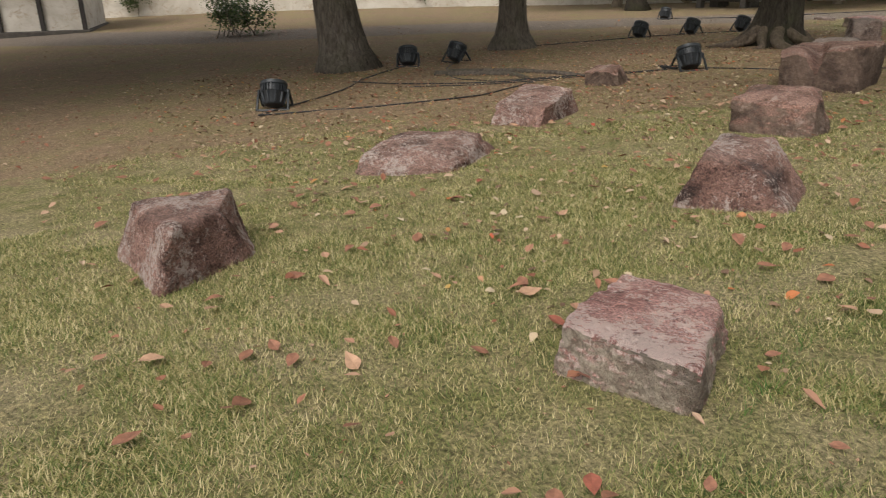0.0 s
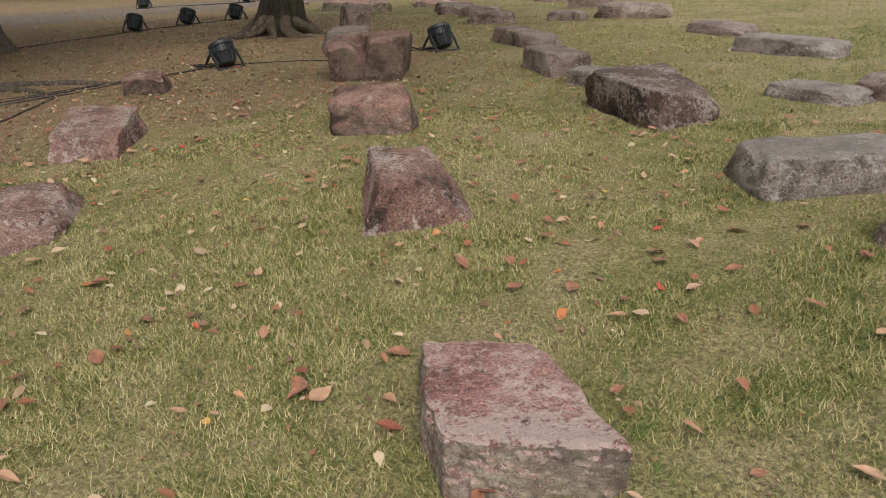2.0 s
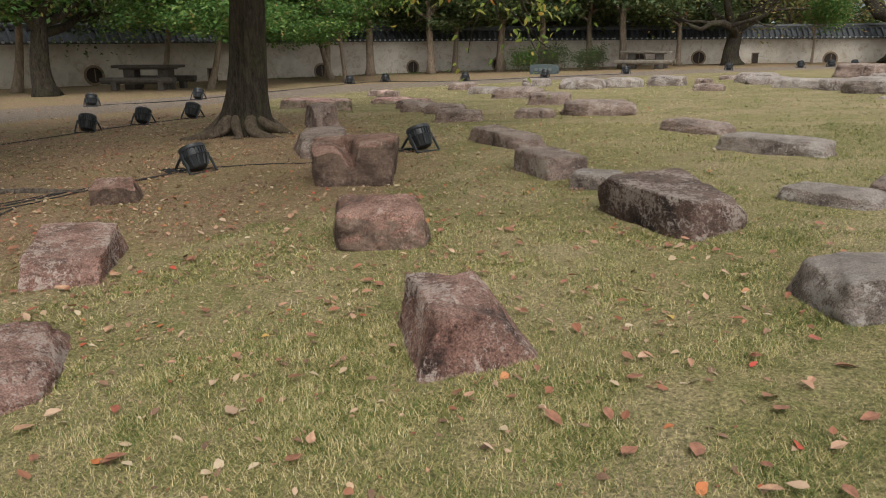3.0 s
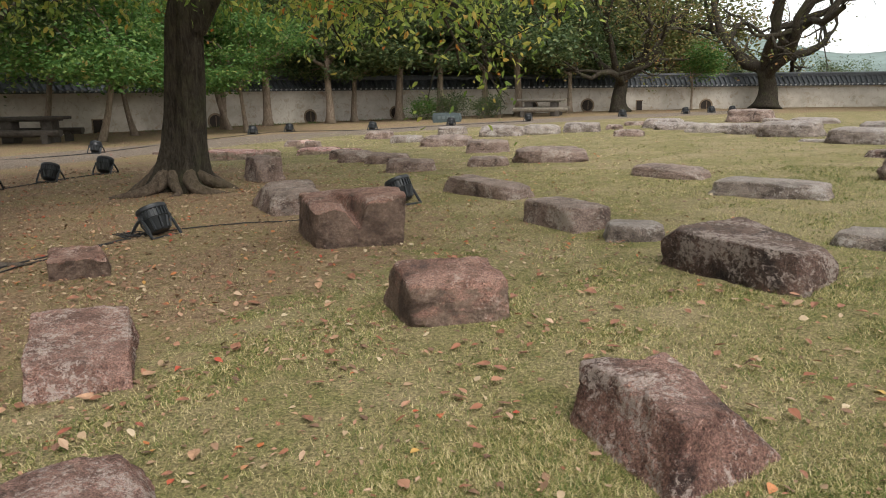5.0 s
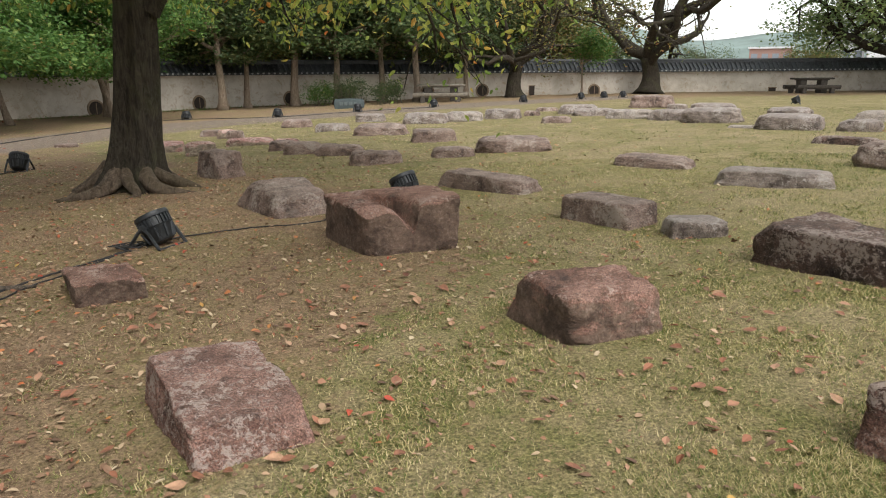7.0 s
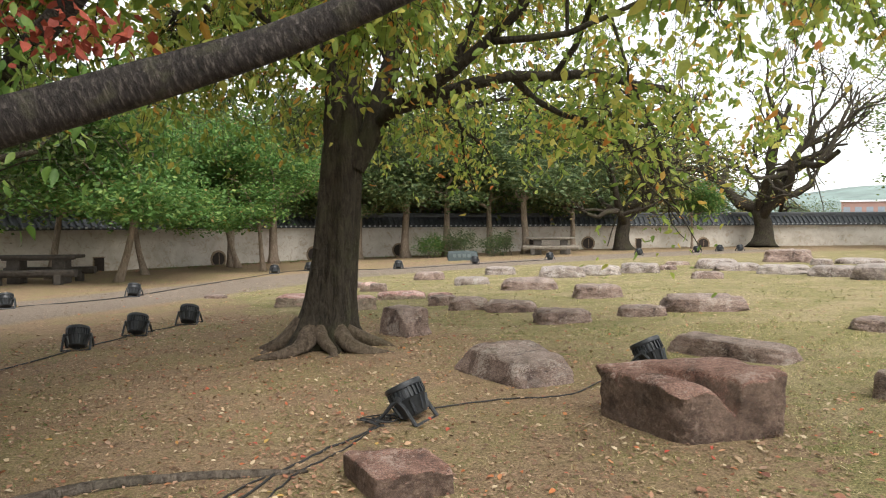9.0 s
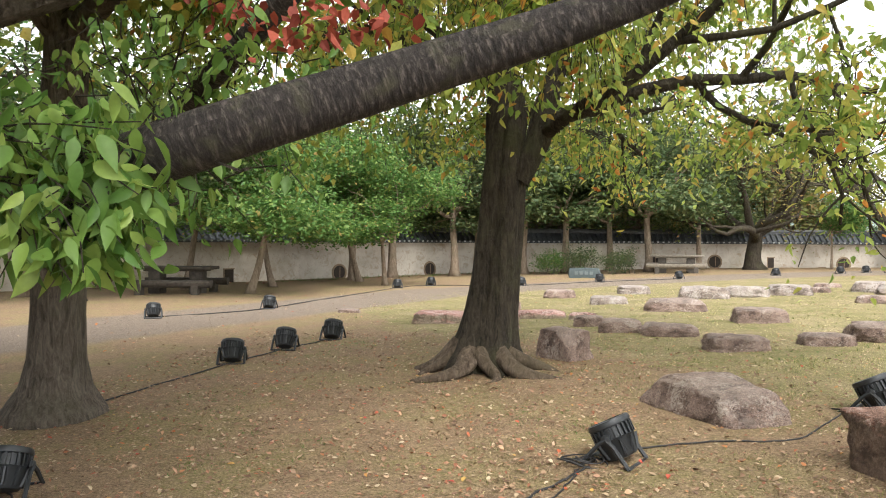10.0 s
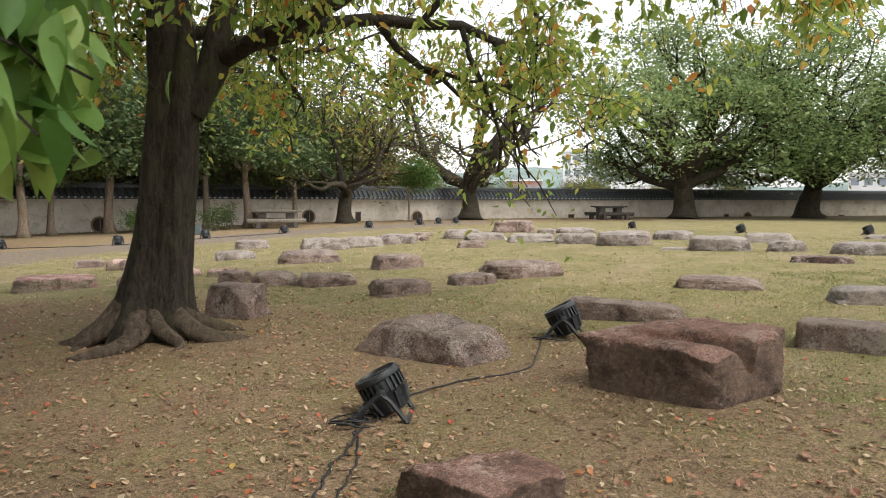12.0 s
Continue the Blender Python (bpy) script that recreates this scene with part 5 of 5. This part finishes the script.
# ---- loopholes in the wall ----
def loophole(x, y, a, z, r):
    ob = empty("loophole", "round loophole with a dark opening in plaster", "loophole", "loopholes in the wall", m=pose(x, y, z, 0, 0, math.degrees(a)))
    ring = Build()
    n = 24
    ang = np.arange(n) * 2 * math.pi / n
    prof = [(r * 1.22, 0.0), (r * 1.2, -0.03), (r * 0.98, -0.035), (r * 0.92, 0.0)]
    v = [(q * math.cos(t), d, q * math.sin(t)) for q, d in prof for t in ang]
    ring.add(v, [(i * n + j, i * n + (j + 1) % n, (i + 1) * n + (j + 1) % n, (i + 1) * n + j) for i in range(3) for j in range(n)])
    part("rim", ring, RING, ob)
    # flat disc whose dark colour stands for the shade inside the hole
    part("shutter", Build().add([(r * 0.95 * math.cos(t), -0.006, r * 0.95 * math.sin(t)) for t in ang], [tuple(range(n))]), HOLE, ob)
    part("slat", Build().box((r * 0.1, -0.012, 0), (0.03, 0.01, r * 1.5)), RING, ob)
    return ob


def square_hole(x, y, a, z, w, h):
    ob = empty("wall_opening", "small dark square opening in the plaster wall", "opening", "openings in the wall", m=pose(x, y, z, 0, 0, math.degrees(a)))
    # flat panel; the depth of the opening is only its dark colour
    part("recess", Build().box((0, -0.004, 0), (w, 0.012, h)), HOLE, ob)
    part("frame", Build().box((0, -0.01, h / 2 + 0.02), (w + 0.08, 0.03, 0.04)).box((-w / 2 - 0.02, -0.01, 0), (0.04, 0.03, h)), RING, ob)
    return ob


def on_wall(px, py, dx, dy):
    """Where a straight sight line meets the wall's near face."""
    for k, ((x0, y0), (x1, y1)) in enumerate(zip(WALL_LINE, WALL_LINE[1:])):
        a = math.atan2(y1 - y0, x1 - x0)
        nx, ny = math.sin(a) * THICK / 2, -math.cos(a) * THICK / 2
        ex, ey = x1 - x0, y1 - y0
        det = dx * ey - dy * ex
        if abs(det) < 1e-9:
            continue
        wx, wy = x0 + nx - px, y0 + ny - py
        s, u = (wx * ey - wy * ex) / det, (wx * dy - wy * dx) / det
        if s > 0 and 0 <= u <= 1:
            return px + s * dx, py + s * dy, a
    return None


for px, py, dx, dy, tan, ez, r in ((-2.481, 1.084, -0.3349, 0.9422, -0.0437, 1.37, 0.31), (-2.481, 1.084, -0.2194, 0.9756, -0.039, 1.37, 0.31), (-2.481, 1.084, -0.106, 0.9944, -0.0343, 1.37, 0.31),
                                   (-2.481, 1.084, 0.073, 0.9973, -0.0273, 1.37, 0.31), (-2.481, 1.084, 0.145, 0.9894, -0.0259, 1.37, 0.31), (-2.481, 1.084, 0.2851, 0.9585, -0.0264, 1.37, 0.31),
                                   (-3.838, 1.988, 0.6802, 0.733, -0.0209, 1.22, 0.31), (1.928, -0.631, -0.6525, 0.7578, -0.0372, 1.27, 0.31)):
    x, y, a = on_wall(px, py, dx, dy)
    loophole(x, y, a, ez + tan * math.hypot(x - px, y - py), r)
for px, py, dx, dy, tan, ez, w, h in ((-2.481, 1.084, -0.4638, 0.886, -0.0487, 1.37, 0.4, 0.56), (-2.481, 1.084, 0.2087, 0.978, -0.0274, 1.37, 0.3, 0.6), (-2.481, 1.084, 0.2632, 0.9647, -0.033, 1.37, 0.3, 0.18),
                                      (-3.838, 1.988, 0.5061, 0.8625, -0.0225, 1.22, 0.42, 0.3), (-3.838, 1.988, 0.662, 0.7495, -0.0204, 1.22, 0.36, 0.28), (-3.838, 1.988, 0.7517, 0.6595, -0.0197, 1.22, 0.5, 0.3)):
    x, y, a = on_wall(px, py, dx, dy)
    square_hole(x, y, a, ez + tan * math.hypot(x - px, y - py), w, h)


# ---- cables ----
def cable(ctrl, r=0.008, label="black rubber power cable lying on the ground"):
    c = [(x, y, gz(x, y) + 0.008) for x, y in ctrl]
    line = curve_points(c, 14 * len(c))
    wig = np.random.RandomState(len(c))
    line[:, :2] += np.cumsum(wig.randn(len(line), 2) * 0.006, axis=0)
    line[:, 2] = ground_z(line[:, 0], line[:, 1]) + 0.01
    return thing("power_cable", Build().tube(line, [r] * len(line), 6), RUBBER, label, "cable", "cables on the ground", smooth=True)


cable([(-0.9, 7.45), (-1.4, 6.65), (-1.95, 6.5), (-2.45, 6.3), (-2.75, 5.95)], 0.006)
cable([(-2.8, 5.95), (-3.05, 5.55), (-3.27, 5.08), (-3.47, 4.5), (-3.9, 3.9), (-4.6, 3.4), (-5.3, 3.1)], 0.008)
cable([(-2.85, 5.9), (-3.0, 5.4), (-3.2, 5.0), (-3.3, 4.5), (-3.7, 3.8), (-4.2, 3.3)], 0.006)
cable([(-6.22, 5.15), (-5.4, 4.5), (-4.4, 4.0), (-3.7, 4.2), (-3.3, 4.9)], 0.006)
cable([(-7.0, 9.5), (-6.85, 10.2), (-6.8, 10.7), (-6.6, 11.2), (-6.5, 11.7)])
cable([(-7.0, 9.5), (-7.1, 8.4), (-7.2, 7.4)])
cable([(-3.6, 1.35), (-3.1, 2.4), (-2.9, 3.4), (-3.3, 4.4)])
cable([(-3.6, 1.35), (-4.6, 2.6), (-5.6, 3.4), (-6.4, 4.4)])
cable([(-11.2, 14.5), (-10.4, 15.4), (-9.8, 16.7), (-9.5, 20.0), (-9.0, 24.8), (-8.2, 26.4), (-5.1, 26.3), (-2.5, 28.3), (0.4, 30.0)], 0.012)


def coil(x, y, n, seed):
    g = np.random.RandomState(seed)
    t = np.linspace(0, n * 2 * math.pi, 26 * n)
    r = 0.065 + 0.025 * np.sin(t * 0.37) + 0.02 * np.sin(t * 1.3)
    p = np.stack([x + 1.4 * r * np.cos(t) + 0.03 * np.sin(t * 0.3), y + r * np.sin(t), gz(x, y) + 0.012 + 0.008 * (t / 6.28) + 0.01 * np.sin(2 * t)], 1)
    return thing("cable_coil", Build().tube(p, [0.005] * len(p), 5), RUBBER, "loose coil of black cable beside the spotlight", "cable", smooth=True)


coil(-2.85, 6.0, 5, 1)
coil(-0.85, 7.42, 3, 2)


def surface_root(ctrl, r, label="weathered tree root lying bare on the soil"):
    line = curve_points([(x, y, gz(x, y) + 0.012) for x, y in ctrl], 30)
    return thing("surface_root", Build().tube(line, r * np.interp(np.linspace(0, 1, 30), [0, 0.8, 1], [1, 0.6, 0.2]), 9, wob=0.1, seed=3), BARK_GREY, label, "root", "roots on the soil", smooth=True)


surface_root([(-5.0, 4.3), (-4.3, 4.85), (-3.85, 4.98), (-3.45, 5.02), (-3.1, 5.05)], 0.045)
surface_root([(-5.0, 4.1), (-4.4, 4.5), (-4.0, 4.62), (-3.6, 4.56)], 0.045)


# ---- distance ----
def building(x, y, w, d, h, yaw, wall_mat, rows, cols, label):
    ob = empty("distant_building", label, "building", m=pose(x, y, -8, 0, 0, yaw))
    face = part("wall", Build().box((0, 0, h / 2), (w, d, h)), wall_mat, ob)
    part("roof", Build().box((0, 0, h + 0.2), (w + 0.6, d + 0.6, 0.4)), WHITE_WALL, ob)
    pane = Build().box((0, 0, 0), (w / cols * 0.6, 0.16, h / rows * 0.42)).mesh("window", WINDOW)
    for i in range(rows):
        for j in range(cols):
            part("window", pane, WINDOW, face).location = (-w / 2 + (j + 0.5) * w / cols, -d / 2, (i + 0.55) * h / rows)
    return ob


building(96.0, 168.0, 9.0, 10.0, 21.0, -28, WHITE_WALL, 6, 4, "white office block far beyond the wall")
building(103.0, 156.0, 14.0, 10.0, 16.5, -30, WHITE_WALL, 4, 6, "low white building far beyond the wall")
building(118.0, 150.0, 8.0, 10.0, 18.5, -34, WHITE_WALL, 5, 3, "pale apartment block far beyond the wall")
building(84.0, 176.0, 9.0, 8.0, 14.0, -26, RED_WALL, 3, 4, "red brick building far beyond the wall")
building(150.0, 118.0, 26.0, 10.0, 15.0, -50, WHITE_WALL, 4, 10, "long pale building far beyond the wall")


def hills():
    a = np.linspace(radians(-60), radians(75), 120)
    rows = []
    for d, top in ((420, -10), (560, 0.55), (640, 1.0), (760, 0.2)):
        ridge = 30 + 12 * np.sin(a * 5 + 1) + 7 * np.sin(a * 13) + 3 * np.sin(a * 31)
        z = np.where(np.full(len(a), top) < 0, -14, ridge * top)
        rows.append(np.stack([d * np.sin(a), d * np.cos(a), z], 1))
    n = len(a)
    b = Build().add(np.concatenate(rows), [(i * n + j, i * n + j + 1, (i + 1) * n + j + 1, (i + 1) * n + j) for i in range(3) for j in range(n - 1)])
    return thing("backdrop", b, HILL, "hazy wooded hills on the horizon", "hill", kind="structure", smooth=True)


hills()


# ---- grass and fallen leaves ----
ROCK_PLACES = [(o.location.x, o.location.y, 0.42 * max(o.dimensions.x, o.dimensions.y)) for o in scene.objects if o.name.startswith("boulder")]


def clear_of_rocks(x, y, f=0.8):
    keep = np.ones(len(x), bool)
    for rx, ry, r in ROCK_PLACES:
        keep &= np.hypot(x - rx, y - ry) > r * f
    return keep


def blades(n, box, length, width, seed, mat, name, label, weight):
    g = np.random.RandomState(seed)
    x, y = g.uniform(box[0], box[1], n // 6).repeat(6), g.uniform(box[2], box[3], n // 6).repeat(6)
    n = len(x)
    x, y = x + g.randn(n) * length * 0.3, y + g.randn(n) * length * 0.3
    clump = np.array([noise.noise(Vector((a * 2.3, b2 * 2.3, seed))) for a, b2 in zip(x[::8], y[::8])]).repeat(8)[:n]
    keep = (g.rand(n) < weight(x, y) * (0.85 + 0.35 * clump).clip(0.2, 1)) & clear_of_rocks(x, y)
    x, y = x[keep], y[keep]
    m = len(x)
    z = ground_z(x, y)
    a = g.uniform(0, 2 * math.pi, m)
    L = length * g.uniform(0.5, 1.4, m)
    lean = g.uniform(0.55, 1.5, m)
    d = np.stack([np.cos(a) * np.sin(lean), np.sin(a) * np.sin(lean), np.cos(lean)], 1)
    s = np.stack([-np.sin(a), np.cos(a), 0 * a], 1) * width
    p0 = np.stack([x, y, z - 0.004], 1)
    tip = p0 + d * L[:, None] - np.array([0, 0, 1]) * (L * 0.22 * lean)[:, None]
    v = np.stack([p0 - s, p0 + s, tip], 1).reshape(-1, 3)
    i = np.arange(m)[:, None] * 3
    b = Build()
    b.v.append(v)
    b.n = len(v)
    b.f = list(map(tuple, (i + [0, 1, 2]).tolist()))
    return thing(name, b, mat, label, "grass", kind="stuff")


STRAW = leaf_material("dry_straw", [(0.0, (0.12, 0.075, 0.045)), (0.4, (0.26, 0.185, 0.11)), (0.8, (0.42, 0.33, 0.2)), (0.92, (0.2, 0.2, 0.07)), (1.0, (0.15, 0.18, 0.05))], 0.7, 0.15)
near_lawn = lambda x, y: lawn_at(x, y) * 0.95 + 0.05
fading_lawn = lambda x, y: near_lawn(x, y) * ((4.2 - x) / 0.7).clip(0, 1) * ((y + 1.5) / 0.4).clip(0, 1)
blades(640000, (0.0, 4.2, -0.6, 2.5), 0.033, 0.0018, 1, GRASS, "grass", "short patchy lawn grass, partly dry", fading_lawn)
blades(270000, (-2.4, 4.2, 2.5, 4.3), 0.033, 0.0022, 8, GRASS, "grass", "short patchy lawn grass, partly dry", fading_lawn)
blades(150000, (-2.4, 0.0, -0.6, 2.5), 0.033, 0.0022, 9, GRASS, "grass", "short patchy lawn grass, partly dry", fading_lawn)
blades(130000, (-0.6, 2.8, -1.5, -0.6), 0.033, 0.002, 18, GRASS, "grass", "short patchy lawn grass, partly dry", fading_lawn)
blades(280000, (-4.0, 5.5, 4.3, 10.0), 0.034, 0.003, 2, GRASS, "grass", "short patchy lawn grass, partly dry", near_lawn)
blades(150000, (-6.0, 0.8, 1.5, 9.5), 0.034, 0.002, 7, STRAW, "dry_straw", "dry straw and thin grass on bare soil", lambda x, y: 0.85 * (1 - lawn_at(x, y)) + 0.1)
blades(60000, (-7.0, -0.5, -3.0, 1.8), 0.034, 0.0025, 17, STRAW, "dry_straw", "dry straw and thin grass on bare soil", lambda x, y: 0.8 * (1 - lawn_at(x, y)) + 0.1)
blades(110000, (-8.0, 14.0, 10.0, 24.0), 0.04, 0.006, 3, GRASS, "grass", "short patchy lawn grass, partly dry", near_lawn)
blades(120000, (-8.5, 0.5, 0.5, 12.0), 0.03, 0.0022, 4, GRASS_GREEN, "grass", "thin green weeds in bare soil", lambda x, y: 0.8 * (np.array([noise.noise(Vector((p * 0.9, q * 0.9, 4))) for p, q in zip(x, y)]) > 0.12))
blades(1500, (2.2, 2.6, 0.65, 1.2), 0.06, 0.002, 15, GRASS_GREEN, "grass", "taller bright grass beside a stone", lambda x, y: np.exp(-(((x - 2.5) + 0.35 * (y - 0.85)) / 0.03) ** 2))
blades(2600, (-1.75, -1.25, 1.75, 2.2), 0.045, 0.004, 5, GRASS_GREEN, "grass", "bright green clover patch", lambda x, y: np.exp(-((x + 1.45) ** 2 + (y - 2.0) ** 2) / 0.02))
blades(30000, (-15.0, -4.0, 20.0, 39.0), 0.16, 0.012, 6, GRASS_GREEN, "grass", "tall green grass along the wall foot", lambda x, y: np.exp(-((distance_to(WALL_LINE, x, y) - 1.1) / 0.4) ** 2))


def leaf_mesh(seed, size, n=5):
    """One curled fallen leaf."""
    g = np.random.RandomState(seed)
    b = Build()
    curl, fold = g.uniform(-0.35, 0.5), g.uniform(0.05, 0.35)
    v = []
    for i in range(n + 1):
        t = i / n
        w = 0.33 * math.sin(math.pi * t ** 0.8) * (1 - 0.25 * t)
        zc = curl * (t - 0.4) ** 2
        for k in (-1, 0, 1):
            v.append(((t - 0.5) * size, k * w * size, (zc + abs(k) * fold * w) * size))
    f = [(i * 3 + k, i * 3 + k + 1, i * 3 + k + 4, i * 3 + k + 3) for i in range(n) for k in (0, 1)]
    return b.add(v, f)


LEAF_BROWN = plain("brown_fallen_leaf", (0.22, 0.098, 0.057), 0.65, 0, 0.45, 30, 0.2)
LEAF_TAN = plain("tan_fallen_leaf", (0.34, 0.2, 0.12), 0.7, 0, 0.35, 30, 0.2)
LEAF_CRIMSON = plain("red_fallen_leaf", (0.24, 0.075, 0.045), 0.6, 0, 0.4, 30, 0.2)
g = np.random.RandomState(12)
LEAF_MESHES = [leaf_mesh(k, 0.075).mesh("fallen_leaf", m) for k, m in enumerate((LEAF_BROWN, LEAF_TAN, LEAF_BROWN, LEAF_CRIMSON, LEAF_TAN, LEAF_BROWN))]
LEAF_LABELS = ["curled brown fallen leaf lying on the grass", "dry tan fallen leaf lying on the grass", "curled brown fallen leaf lying on the grass", "dark red fallen leaf lying on the grass", "dry tan fallen leaf lying on the grass", "curled brown fallen leaf lying on the grass"]
lx, ly = g.uniform(-2.2, 4.0, 420), g.uniform(-0.6, 4.6, 420)
ok = clear_of_rocks(lx, ly, 1.05)
for x, y in list(zip(lx[ok], ly[ok]))[:290]:
    k = g.choice(6, p=(0.3, 0.13, 0.25, 0.06, 0.06, 0.2))
    leaf = new("fallen_leaf", LEAF_MESHES[k])
    leaf.matrix_basis = pose(x, y, gz(x, y) + 0.024, g.uniform(-18, 18), g.uniform(-18, 18), g.uniform(0, 360)) @ Matrix.Scale(g.uniform(0.55, 1.15), 4)
    tagged(leaf, LEAF_LABELS[k], "leaf", "fallen leaves on the lawn")


def litter(n, box, size, seed, mat, name, label, weight, cells=2, up=0.008):
    g = np.random.RandomState(seed)
    x, y = g.uniform(box[0], box[1], n), g.uniform(box[2], box[3], n)
    keep = (g.rand(n) < weight(x, y)) & clear_of_rocks(x, y, 0.95)
    x, y = x[keep], y[keep]
    base = np.concatenate(leaf_mesh(seed, 1.0, cells).v)
    faces = np.array(leaf_mesh(seed, 1.0, cells).f)
    m = len(x)
    s = size * g.uniform(0.45, 1.3, m)
    a, tx, ty = g.uniform(0, 6.28, m), g.randn(m) * 0.25, g.randn(m) * 0.25
    v = base[None] * s[:, None, None]
    v[..., 1] *= g.uniform(0.7, 1.2, m)[:, None]
    v[..., 2] = v[..., 2] * g.uniform(0.3, 1.6, m)[:, None] + v[..., 0] * tx[:, None] + v[..., 1] * ty[:, None]
    ca, sa = np.cos(a)[:, None], np.sin(a)[:, None]
    p = np.stack([v[..., 0] * ca - v[..., 1] * sa + x[:, None], v[..., 0] * sa + v[..., 1] * ca + y[:, None], v[..., 2] + (ground_z(x, y) + up + 0.12 * s)[:, None]], -1)
    b = Build()
    b.v.append(p.reshape(-1, 3))
    b.n = p.shape[0] * p.shape[1]
    b.f = list(map(tuple, (faces[None] + (np.arange(m) * len(base))[:, None, None]).reshape(-1, 4).tolist()))
    return thing(name, b, mat, label, "leaves", kind="stuff")


bare = lambda x, y: (1 - 0.9 * lawn_at(x, y)) * (1 - 0.75 * path_at(x, y))
litter(24000, (-8.0, 2.5, 0.5, 12.5), 0.04, 21, LEAF_MIXED, "leaf_litter", "scattered brown, pale and red fallen leaves", lambda x, y: 0.12 + 0.7 * bare(x, y), 4)
litter(16000, (-8.0, 1.5, 1.5, 12.5), 0.028, 22, LEAF_FALLEN, "leaf_litter", "broken brown leaf scraps on bare soil", lambda x, y: 0.08 + 0.85 * bare(x, y))
litter(9000, (-17.0, -2.5, -4.0, 8.5), 0.045, 26, LEAF_FALLEN, "leaf_litter", "brown leaf scraps on the gravel path", lambda x, y: 0.75 + 0 * x)
litter(6000, (-12.0, 8.0, 9.0, 22.0), 0.055, 23, LEAF_MIXED, "leaf_litter", "scattered fallen leaves further off", lambda x, y: 0.12 + 0.5 * bare(x, y))
litter(5200, (-16.0, 8.0, 20.0, 42.0), 0.1, 24, LEAF_FALLEN, "leaf_litter", "drift of red-brown leaves along the wall foot", lambda x, y: np.exp(-((distance_to(WALL_LINE, x, y) - 1.6) / 0.8) ** 2))
litter(1500, (-2.5, 4.5, -0.7, 5.0), 0.022, 25, LEAF_FALLEN, "leaf_litter", "tiny dry scraps in the lawn", lambda x, y: 0.7 + 0 * x)
litter(800, (-2.5, 4.2, -0.7, 5.5), 0.05, 27, LEAF_FALLEN, "leaf_litter", "curled brown leaves scattered over the lawn", lambda x, y: 0.8 + 0 * x, 4, 0.02)
